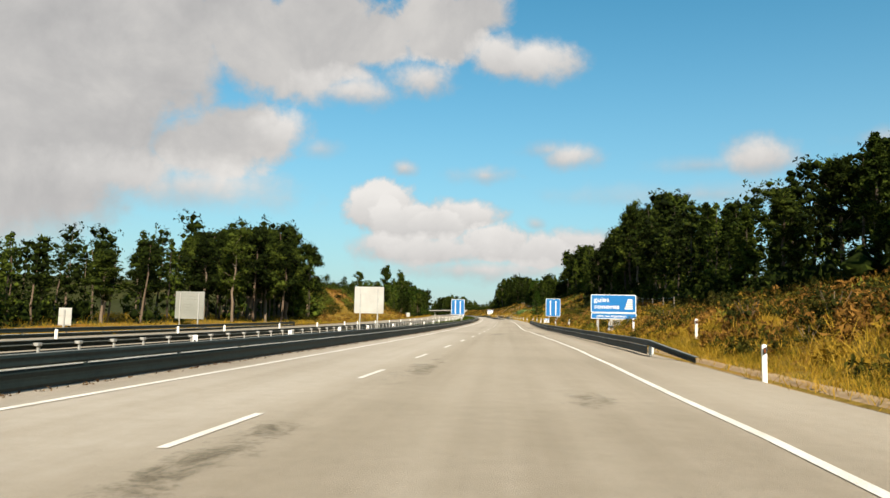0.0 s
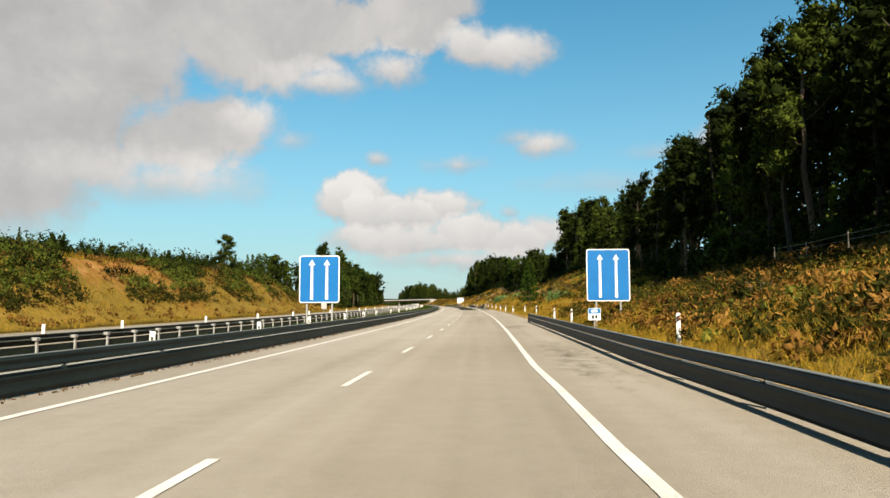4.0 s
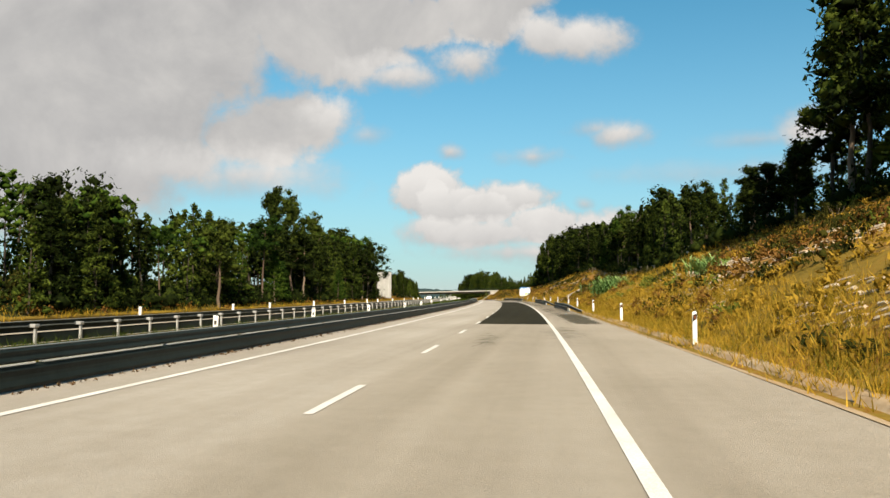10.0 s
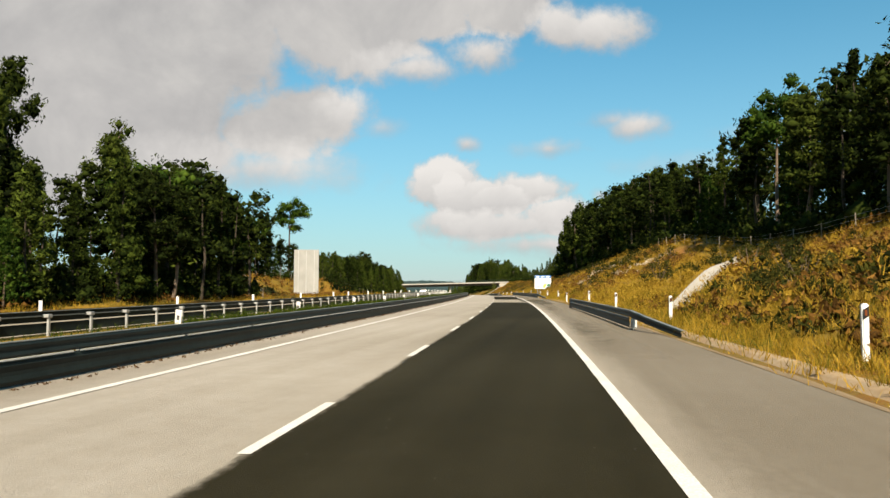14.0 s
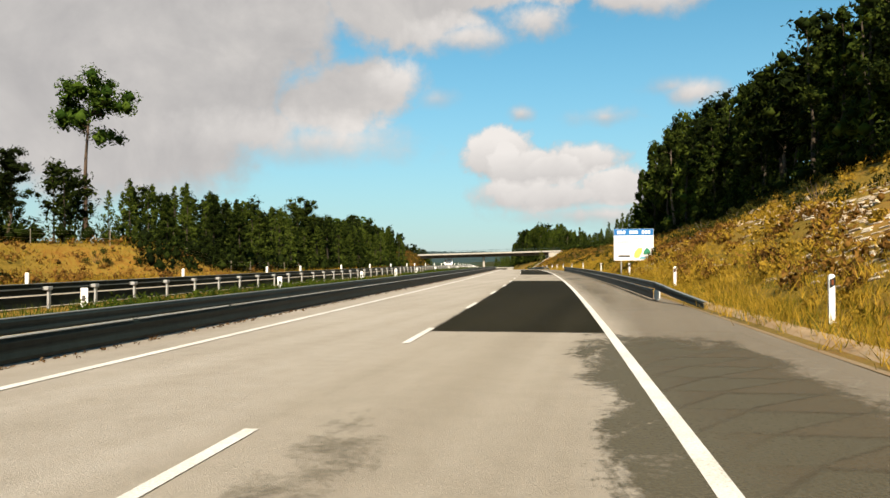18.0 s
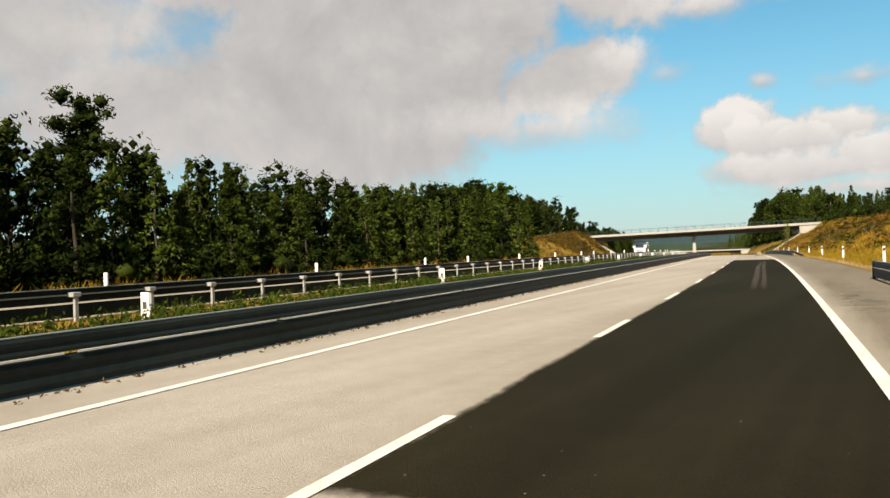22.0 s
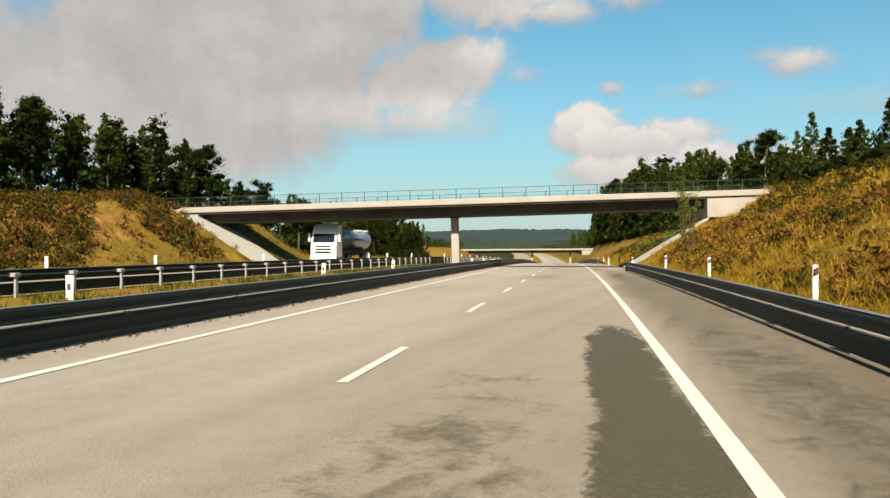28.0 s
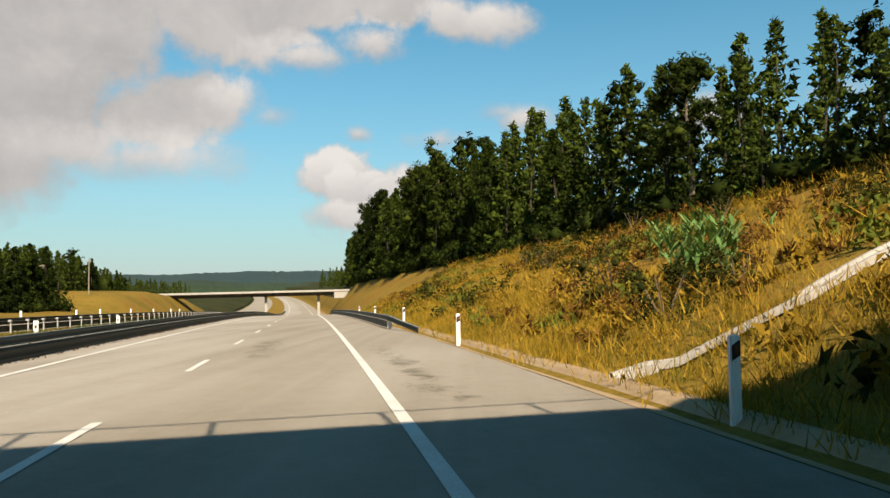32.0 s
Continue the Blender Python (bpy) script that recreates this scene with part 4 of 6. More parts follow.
# ---------------------------------------------------------------- overpasses
def overpass(y, width, clear, left_end, right_end, piers, skew, grade, label, fine=True):
    """A slim concrete road bridge; its own x runs along the deck, y along the motorway."""
    e = tagged(new("overpass"), label, "bridge")
    p = at(y, 0, clear)
    e.matrix_basis = pose(p.x, p.y, p.z, 0, 0, yaw_at(y) + skew) @ pose(0, 0, 0, 0, -grade, 0)
    L, R = left_end, right_end
    child("girder", bevel_box("girder", L, R, 1.1, width - 1.1, 0.0, 0.80, M["concrete_dark"], 0.04), e, "stained concrete box girder, darkened in colour for the shade")
    child("deck_slab", bevel_box("deck_slab", L - 5, R + 5, 0.05, width - 0.05, 0.78, 1.02, M["concrete_dark"], 0.02), e, "stained underside of the deck, shade put into its colour")
    for yy in (-0.10, width - 0.15):
        child("parapet", bevel_box("parapet", L - 5.5, R + 5.5, yy, yy + 0.25, 0.93, 1.42, M["concrete"], 0.03), e, "pale concrete fascia")
        rail = child("railing", bevel_box("top_rail", L - 5, R + 5, yy + 0.10, yy + 0.14, 2.26, 2.295, M["green"], 0.01), e, "thin green steel railing")
        child("bottom_rail", bevel_box("bottom_rail", L - 5, R + 5, yy + 0.105, yy + 0.135, 1.53, 1.555, M["green"], 0.005), rail)
        if fine:
            post = bevel_box("railing_post", -0.03, 0.03, yy + 0.09, yy + 0.15, 1.40, 2.26, M["green"], 0)
            bar = bevel_box("baluster", -0.004, 0.004, yy + 0.115, yy + 0.125, 1.55, 2.27, M["green"], 0)
            x = L - 5
            while x < R + 5:
                child("railing_post", post, rail, m=pose(x, 0, 0))
                for k in range(1, 8):
                    if yy < 0:
                        child("baluster", bar, rail, m=pose(x + 0.25 * k, 0, 0))
                x += 2.0
    for px in piers:
        c = child("pier", bevel_box("pier", px - 0.34, px + 0.34, width / 2 - 0.5, width / 2 + 0.5, -6.2, 0.02, M["concrete"], 0.10, 2), e, "pale concrete pier with bevelled corners")
        # the bearing takes the same stained concrete with shade in its colour
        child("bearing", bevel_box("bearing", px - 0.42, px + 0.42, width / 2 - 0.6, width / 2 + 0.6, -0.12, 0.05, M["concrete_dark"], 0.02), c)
    for sx, s in ((L, -1), (R, 1)):
        child("abutment", bevel_box("abutment", min(sx, sx + s * 5.2), max(sx, sx + s * 5.2), 0.06, width - 0.06, -0.8, 0.94, M["concrete"], 0.03), e, "pale concrete abutment wing")
    return e


M["green"] = material("green_paint", [(0.3, (0.018, 0.036, 0.026)), (0.7, (0.032, 0.055, 0.042))], 2.0, 0.5)
overpass(*BRIDGE1, "pale concrete road bridge with one slim pier and green railing")
overpass(*BRIDGE2, "pale concrete road bridge farther down the motorway", fine=False)


def slope_paving(name, y0, y1, d0, z0, d1, z1, label):
    """A slab of whitewashed rubble on the bank under a bridge, rough on top, with a thick rim."""
    e = tagged(new(name), label, "paving", kind="structure")
    n, m = 60, 44
    V, F = [], []
    for i in range(n + 1):
        for j in range(m + 1):
            a, b = i / n, j / m
            rim = 0.10 * noise.noise((a * 9, b * 9, d0)) if j in (0, m) else 0.0
            h = 0.06 + 0.018 * noise.noise((a * 40, b * 34, d0)) + 0.012 * noise.noise((a * 90, b * 80, d0))
            V.append(at(y0 + (y1 - y0) * b + rim, d0 + (d1 - d0) * a, z0 + (z1 - z0) * a + h))
    k = m + 1
    F = [(i * k + j, (i + 1) * k + j, (i + 1) * k + j + 1, i * k + j + 1) for i in range(n) for j in range(m)]
    ring = [i * k for i in range(n + 1)] + [n * k + j for j in range(1, k)] + [i * k + m for i in range(n - 1, -1, -1)] + [j for j in range(m - 1, 0, -1)]
    o = len(V)
    V += [V[r] - Vector((0, 0, 0.16)) for r in ring]
    F += [(ring[q], ring[(q + 1) % len(ring)], o + (q + 1) % len(ring), o + q) for q in range(len(ring))]
    child("paving_slab", mesh_from("paving_slab", V, F, M["pale_stone"]), e, "rough whitewashed rubble surface")
    return e


M["pale_stone"] = material("whitewashed_rubble", [(0.28, (0.19, 0.18, 0.16)), (0.40, (0.30, 0.29, 0.265)), (0.65, (0.375, 0.365, 0.34))], 2.2, 0.95, bump=1.0, bump_scale=16, fine=0.6, fine_scale=7, spec=0.1)
M["strata_stone"] = material("strata_rock", [(0.25, (0.19, 0.125, 0.07)), (0.5, (0.33, 0.26, 0.18)), (0.8, (0.47, 0.41, 0.33))], 1.2, 0.9, bump=0.8, bump_scale=14, fine=0.5, per="island")
slope_paving("pavement", BRIDGE1[0] + 0.4, BRIDGE1[0] + 6.5, 3.35, -0.02, 9.9, 4.25, "pale stone slope paving under the bridge")
slope_paving("pavement", BRIDGE1[0] - 4.6, BRIDGE1[0] + 1.2, -27.6, 0.22, -34.2, 4.45, "pale stone slope paving under the bridge")


# ---------------------------------------------------------------- trees
def leaf_cloud(rng, centres, radii, count, size, droop=0.4, squash=1.0):
    """Leaf quads scattered over balls: arrays of verts and faces."""
    n = len(centres)
    idx = rng.integers(0, n, count)
    u = rng.normal(size=(count, 3))
    u /= np.linalg.norm(u, axis=1)[:, None]
    rad = radii[idx] * (0.60 + 0.55 * rng.random(count))
    p = centres[idx] + u * rad[:, None] * np.array([1, 1, squash])
    a = rng.normal(size=(count, 3))
    a[:, 2] -= droop
    a /= np.linalg.norm(a, axis=1)[:, None]
    b = np.cross(a, rng.normal(size=(count, 3)))
    b /= np.linalg.norm(b, axis=1)[:, None]
    s = size * (0.6 + 0.8 * rng.random(count))[:, None]
    V = np.stack([p - a * s * 0.5 - b * s * 0.13, p + b * s * 0.30, p + a * s * 0.5], 1).reshape(-1, 3)
    F = np.arange(count * 3).reshape(-1, 3)
    return V, F


def cores(rng, centres, radii, every=1):
    """Leafy inner masses of a crown as rough small solids, one island each."""
    base = np.array([(1, 0, 0), (0, 1, 0), (-1, 0, 0), (0, -1, 0), (0, 0, 1), (0, 0, -1)], dtype=float)
    tri = np.array([(0, 1, 4), (1, 2, 4), (2, 3, 4), (3, 0, 4), (1, 0, 5), (2, 1, 5), (3, 2, 5), (0, 3, 5)])
    V, F = [], []
    for i, (c, r) in enumerate(zip(centres, radii)):
        if i % every:
            continue
        F.append(tri + 6 * len(V))
        V.append(c + base * r * 0.74 * rng.uniform(0.6, 1.1, (6, 1)))
    return np.concatenate(V), np.concatenate(F)


def limb(path, radii, n=5):
    V, F = [], []
    for i, (p, r) in enumerate(zip(path, radii)):
        for k in range(n):
            a = 2 * math.pi * k / n
            V.append((p[0] + r * math.cos(a), p[1] + r * math.sin(a), p[2]))
    for i in range(len(path) - 1):
        for k in range(n):
            F.append((i * n + k, i * n + (k + 1) % n, (i + 1) * n + (k + 1) % n, (i + 1) * n + k))
    return V, F


def joined(pieces):
    V, F = [], []
    for v, f in pieces:
        o = len(V)
        V += list(v)
        F += [tuple(i + o for i in q) for q in f]
    return V, F


LOW_KINDS = ("eucalyptus", "young", "umbrella_pine", "pine")


def tree_proto(kind, seed, leaves):
    """Trunk and crown meshes of a tree about 1 unit = 1 m, standing at the origin."""
    rng = np.random.default_rng(seed)
    r = random.Random(seed)
    pieces, cs, rs = [], [], []
    if kind == "eucalyptus":
        H = 17.0
        bend = [(r.uniform(-.5, .5), r.uniform(-.5, .5)) for _ in range(9)]
        path = [(sum(b[0] for b in bend[:i]) * 0.5, sum(b[1] for b in bend[:i]) * 0.5, H * 0.96 * i / 8) for i in range(9)]
        pieces.append(limb(path, [0.24 * (1 - i / 8.6) + 0.02 for i in range(9)], 7))
        for k in range(17):
            q = 0.33 + 0.65 * (k + r.random()) / 17
            i = min(int(q * 8), 7)
            base = Vector(path[i]).lerp(Vector(path[i + 1]), q * 8 - i)
            ang, reach = r.uniform(0, 6.28), r.uniform(0.5, 1.3) * (2.2 if q < 0.8 else 1.2)
            tip = base + Vector((math.cos(ang) * reach, math.sin(ang) * reach, r.uniform(0.8, 2.2)))
            mid = base.lerp(tip, 0.5) + Vector((0, 0, -0.2))
            pieces.append(limb([base, mid, tip], [0.07, 0.045, 0.015], 4))
            for _ in range(4):
                cs.append(base.lerp(tip, r.uniform(0.45, 1.1)) + Vector((r.uniform(-.9, .9), r.uniform(-.9, .9), r.uniform(-.9, .7))))
                rs.append(r.uniform(0.55, 1.15))
        for k in range(12):
            cs.append(Vector(path[8]) + Vector((r.uniform(-.8, .8), r.uniform(-.8, .8), r.uniform(-3.0, 0.4))))
            rs.append(r.uniform(0.6, 1.1))
        size, droop = 0.40, 0.9
    elif kind == "young":
        H = 13.0
        path = [(0.12 * math.sin(i), 0.1 * math.cos(2 * i), H * i / 7) for i in range(8)]
        pieces.append(limb(path, [0.16 * (1 - i / 7.5) + 0.015 for i in range(8)], 6))
        for k in range(64):
            q = 0.06 + 0.94 * (k + r.random()) / 64
            w = 2.8 * (1 - q) * r.uniform(0.55, 1.15) + 0.15
            ang = r.uniform(0, 6.28)
            c = Vector((math.cos(ang) * w * 0.75, math.sin(ang) * w * 0.75, H * q))
            cs.append(c)
            rs.append(0.26 + 0.66 * (1 - q) * r.uniform(0.6, 1.2))
            if k % 3 == 0:
                pieces.append(limb([(0, 0, H * q - 0.5), tuple(c)], [0.04, 0.012], 4))
        size, droop = 0.36, 0.6
    elif kind == "umbrella_pine":
        H = 15.0
        path = [(0.25 * math.sin(i * 0.7), 0.2 * math.cos(i), H * 0.93 * i / 7) for i in range(8)]
        pieces.append(limb(path, [0.22 * (1 - i / 9) for i in range(8)], 7))
        for k in range(20):
            q = r.uniform(0.66, 0.98)
            base = Vector(path[min(int(q * 7), 6)]).lerp(Vector(path[min(int(q * 7) + 1, 7)]), q * 7 % 1)
            ang, reach = 2.4 * k, r.uniform(1.8, 3.6) * (1.25 - 0.5 * q)
            tip = base + Vector((math.cos(ang) * reach, math.sin(ang) * reach, r.uniform(0.5, 1.3)))
            pieces.append(limb([base, base.lerp(tip, 0.55) + Vector((0, 0, -0.1)), tip], [0.08, 0.05, 0.02], 4))
            for _ in range(3):
                cs.append(base.lerp(tip, r.uniform(0.6, 1.1)) + Vector((r.uniform(-.5, .5), r.uniform(-.5, .5), r.uniform(0, 0.5))))
                rs.append(r.uniform(0.6, 1.0))
        size, droop = 0.36, -0.2
    elif kind == "pine":
        H = 9.0
        path = [(0.1 * math.sin(i), 0.1 * math.cos(i), H * i / 6) for i in range(7)]
        pieces.append(limb(path, [0.15 * (1 - i / 6.5) + 0.01 for i in range(7)], 6))
        for w in range(9):
            q = 0.16 + 0.82 * w / 8
            for k in range(6):
                ang, reach = k * 1.05 + w, 2.3 * (1 - q) ** 0.7 + 0.25
                base = Vector((0, 0, H * q))
                tip = base + Vector((math.cos(ang) * reach, math.sin(ang) * reach, 0.45 + 0.5 * q))
                pieces.append(limb([base, tip], [0.035, 0.012], 4))
                for f in (0.5, 0.95):
                    cs.append(base.lerp(tip, f))
                    rs.append(0.34 + 0.2 * (1 - q))
        size, droop = 0.36, -0.5
    elif kind == "sapling":
        H = 4.5
        for k in range(3):
            tip = Vector((r.uniform(-.5, .5), r.uniform(-.5, .5), H * r.uniform(0.85, 1.0)))
            pieces.append(limb([(0, 0, -0.2), tuple(tip * 0.5 + Vector((0.1, 0, 0))), tuple(tip)], [0.035, 0.025, 0.01], 5))
            for q in range(7):
                cs.append(tip * (0.35 + 0.65 * q / 6) + Vector((r.uniform(-.25, .25), r.uniform(-.25, .25), 0)))
                rs.append(r.uniform(0.12, 0.26))
        size, droop = 0.10, 0.3
    else:
        H = 2.2
        for k in range(5):
            ang = k * 1.3
            tip = Vector((math.cos(ang) * 0.7, math.sin(ang) * 0.7, 1.3))
            pieces.append(limb([(0, 0, -0.1), tuple(tip)], [0.04, 0.012], 4))
        for k in range(12):
            cs.append(Vector((r.uniform(-1.3, 1.3), r.uniform(-1.3, 1.3), r.uniform(0.15, 1.0) ** 1.4 * 1.6)))
            rs.append(r.uniform(0.25, 0.6))
        size, droop = 0.17, -0.4
    V, F = joined(pieces if leaves > 900 or kind in ("sapling", "bush") else pieces[:1])
    trunk = mesh_from("trunk", V, F, M["bark_shade" if kind == "young" else "bark"], True)
    C, R = np.array([tuple(q) for q in cs]), np.array(rs)
    cv, cf = leaf_cloud(rng, C, R, leaves, size * (1.0 if leaves > 900 else 1.6), droop, 0.9)
    kv, kf = cores(rng, C, R * {"sapling": 0.3, "bush": 0.6}.get(kind, 1.0), 1 if leaves > 500 and kind not in LOW_KINDS or leaves > 900 else 2)
    V = np.concatenate([cv, kv])
    F = np.concatenate([cf, kf + len(cv)])
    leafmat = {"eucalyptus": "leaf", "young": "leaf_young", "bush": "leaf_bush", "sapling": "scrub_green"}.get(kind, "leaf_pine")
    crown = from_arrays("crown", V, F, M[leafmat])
    return trunk, crown, H


PROTO = {}
for kind, seeds, leaves in (("eucalyptus", (1, 2, 3, 4, 5), 5200), ("young", (11, 12, 13, 14), 4600), ("umbrella_pine", (21, 22), 3600), ("pine", (31, 32), 3200), ("bush", (41, 42, 43), 901), ("sapling", (61, 62), 501)):
    PROTO[kind] = [tree_proto(kind, s, leaves) for s in seeds]

LABELS = {
    "eucalyptus": ("eucalyptus_tree", "tall slender eucalyptus with pale trunk and dark drooping leaves", "tree"),
    "young": ("young_eucalyptus_tree", "dense pointed young eucalyptus, dark green down to the ground", "tree"),
    "umbrella_pine": ("pine_tree", "umbrella pine with a bare trunk and a flat green crown", "tree"),
    "pine": ("pine_tree", "young bright green pine with whorled branches", "tree"),
    "sapling": ("sapling", "thin yellow-green sapling with several stems", "sapling"),
    "bush": ("bush", "low olive green bush on the dry slope", "bush"),
}
GROUPS = {"sapling": "saplings before the bridge", "young_eucalyptus_tree": "young trees of the roadside wood", "eucalyptus_tree": "trees of the roadside wood", "pine_tree": "pines of the roadside wood", "bush": "bushes on the slopes"}
pick = random.Random(7)


def plant(kind, y, d, h=None, sink=0.15, wide=1.0):
    trunk, crown, H = PROTO[kind][pick.randrange(len(PROTO[kind]))]
    s = (h or H) / H
    if kind in ("eucalyptus", "young") and h:
        wide *= (H / h) ** 0.4
    name, label, cat = LABELS[kind]
    e = tagged(new(name), label, cat, GROUPS[name])
    p = at(y, d, height(y, d) - sink)
    e.matrix_basis = Matrix.LocRotScale(p, Euler((pick.uniform(-.03, .03), pick.uniform(-.03, .03), pick.uniform(0, 6.28))), (s * wide, s * wide, s))
    child("trunk", trunk, e)
    child("crown", crown, e)
    return e


def free(y, d):
    """Ground kept clear for the bridge approaches."""
    for b in (BRIDGE1[0], BRIDGE2[0]):
        if b - 5 < y < b + 11 and d > (-41 if b == BRIDGE1[0] else -30):
            return False
    return True


MIX = {"ET": (("eucalyptus", "young"), (9, 1)), "EU": (("eucalyptus", "young"), (3, 2.5)), "YG": (("young", "eucalyptus"), (9, 1)), "MX": (("eucalyptus", "umbrella_pine", "young", "pine"), (3, 0.5, 3.5, 0.6)), "PX": (("umbrella_pine", "young", "eucalyptus", "pine"), (1, 3, 3, 1))}
STUFF = []


def edge_of(side, y):
    return VERGE + keyed(y, R_LINE) + keyed(y, R_WIDTH) + 2.0 if side > 0 else keyed(y, L_EDGE)


def wood(side, y0, y1, step, depth):
    """A wood along the road: its front as single trees, its depth as one mass."""
    kinds, tall = (R_KIND, R_TALL) if side > 0 else (L_KIND, L_TALL)
    for row in range(depth):
        y = y0 + pick.uniform(0, step)
        while y < y1:
            yy = y + pick.uniform(-1.2, 1.2)
            d = edge_of(side, yy) + side * (row * 3.0 + pick.uniform(-1.3, 1.3))
            if free(yy, d):
                mix = next(m for lim, m in kinds if yy < lim)
                kind = pick.choices(*MIX[mix])[0]
                h = keyed(yy, tall) * pick.uniform(0.70, 1.02) * (0.92 if row == 0 else 1.0)
                if kind == "pine":
                    h *= 0.6
                if row == 0 and pick.random() < 0.6:
                    plant(kind, yy, d, h)
                else:
                    STUFF.append((kind, yy, d, h))
            y += step * pick.uniform(0.75, 1.3)


wood(1, -10, 870, 3.3, 3)
wood(-1, 5, 900, 3.1, 3)
for k in range(260):
    y = pick.uniform(438, 604)
    STUFF.append((pick.choice(("young", "young", "eucalyptus")), y, edge_of(-1, y) - pick.uniform(1, 10), keyed(y, L_TALL) * pick.uniform(0.7, 0.95)))
for k in range(70):
    y = pick.uniform(240, 392)
    STUFF.append((pick.choice(("young", "eucalyptus", "umbrella_pine")), y, edge_of(-1, y) - pick.uniform(1, 10), keyed(y, L_TALL) * pick.uniform(0.8, 1.05)))
for k in range(70):
    y = pick.uniform(560, 676)
    STUFF.append((pick.choice(("young", "eucalyptus", "eucalyptus", "umbrella_pine")), y, min(edge_of(-1, y), -43) - pick.uniform(1, 16), keyed(y, L_TALL) * pick.uniform(0.85, 1.1)))
for side in (1, -1):
    y = 872.0
    while y < 1100:
        for k in range(4):
            d = edge_of(side, y) + side * (k * 9 + pick.uniform(0, 8))
            STUFF.append(("young", y + pick.uniform(0, 6), d, pick.uniform(7, 11)))
        y += 7.0
# slim bare-stemmed trees at the edge of the first wood
for k in range(17):
    plant("eucalyptus", 104 + 2.1 * k + pick.uniform(-0.8, 0.8), -32.4 - pick.uniform(0, 2.2), keyed(104 + 2.1 * k, L_TALL) * pick.uniform(0.75, 0.95), wide=0.6)
# single trees that stand out
plant("umbrella_pine", 447.4, -42.9, 15.3, wide=1.1)
plant("eucalyptus", 368.6, -47.0, 20.5, wide=0.9)
plant("umbrella_pine", 678.8, -60.0, 16.0)
plant("pine", 216.4, 6.2, 6.0, wide=1.0)
for y, d, h in ((217, -38, 5.5), (486, -33, 8.5), (479, -33, 8.0), (352, -40, 17.0), (376, -41, 16.0)):
    plant("eucalyptus", y, d, h)

# the depth of the woods: simpler crowns in one mesh
LOW = {k: [tree_proto(k, s, n) for s in seeds] for k, seeds, n in (("eucalyptus", (51, 52, 57), 760), ("young", (53, 54, 58), 700), ("umbrella_pine", (55,), 260), ("pine", (56,), 260))}


def mesh_arrays(me):
    v = np.empty(len(me.vertices) * 3, dtype=np.float32)
    me.vertices.foreach_get("co", v)
    f = np.empty(len(me.loops), dtype=np.int32)
    me.loops.foreach_get("vertex_index", f)
    return v.reshape(-1, 3), f.reshape(len(me.polygons), -1)


def mass(name, items, part_id, mat, grow=1.0):
    Vs, Fs, o = [], [], 0
    cache = {}
    rr = random.Random(5)
    for kind, y, d, h in items:
        k = rr.randrange(len(LOW[kind]))
        if (kind, k) not in cache:
            cache[kind, k] = mesh_arrays(LOW[kind][k][part_id])
        v, f = cache[kind, k]
        s, a = h / LOW[kind][k][2], rr.uniform(0, 6.28)
        c, q = math.cos(a) * s * grow, math.sin(a) * s * grow
        p = at(y, d, height(y, d) - 0.2)
        Vs.append(np.stack([v[:, 0] * c - v[:, 1] * q + p.x, v[:, 0] * q + v[:, 1] * c + p.y, v[:, 2] * s + p.z], 1))
        Fs.append(f + o)
        o += len(v)
    return from_arrays(name, np.concatenate(Vs), np.concatenate(Fs), mat)


woods = tagged(new("far_woods"), "dense dark green wood behind the roadside trees", "woods", kind="stuff")
# trunks the sun reaches keep pale bark; the others get the shade-coloured copy
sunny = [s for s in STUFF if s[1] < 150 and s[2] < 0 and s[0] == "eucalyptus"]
child("trunks", mass("trunks", [s for s in STUFF if s not in sunny], 0, M["bark_shade"]), woods, "trunks with the wood's shade painted into their bark")["kind"] = "stuff"
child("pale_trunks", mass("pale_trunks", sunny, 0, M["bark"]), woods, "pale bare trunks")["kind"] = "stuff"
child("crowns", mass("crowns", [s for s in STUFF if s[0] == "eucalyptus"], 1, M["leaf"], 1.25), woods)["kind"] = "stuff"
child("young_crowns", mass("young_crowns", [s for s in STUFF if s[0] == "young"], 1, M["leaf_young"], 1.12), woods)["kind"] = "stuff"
child("pine_crowns", mass("pine_crowns", [s for s in STUFF if s[0] not in ("eucalyptus", "young")], 1, M["leaf_pine"], 1.2), woods)["kind"] = "stuff"


# ---------------------------------------------------------------- signs
def rounded(name, w, h, r, t, mat, y=0.0, z=0.0, x=0.0):
    """An upright plate of w x h with rounded corners, facing -y, its middle at x, z."""
    pts = []
    for cx, cz, a0 in ((w / 2 - r, h / 2 - r, 0), (-w / 2 + r, h / 2 - r, 90), (-w / 2 + r, -h / 2 + r, 180), (w / 2 - r, -h / 2 + r, 270)):
        for k in range(5):
            a = radians(a0 + 22.5 * k)
            pts.append((x + cx + r * math.cos(a), z + cz + r * math.sin(a)))
    n = len(pts)
    V = [(px, y, pz) for px, pz in pts] + [(px, y + t, pz) for px, pz in pts]
    F = [tuple(range(n)), tuple(range(2 * n - 1, n - 1, -1))] + [(i + n, (i + 1) % n + n, (i + 1) % n, i) for i in range(n)]
    return mesh_from(name, V, F, mat)


def flat(name, pts, y, mat, t=0.004):
    n = len(pts)
    V = [(px, y, pz) for px, pz in pts] + [(px, y + t, pz) for px, pz in pts]
    F = [tuple(range(n)), tuple(range(2 * n - 1, n - 1, -1))] + [(i + n, (i + 1) % n + n, (i + 1) % n, i) for i in range(n)]
    return mesh_from(name, V, F, mat)


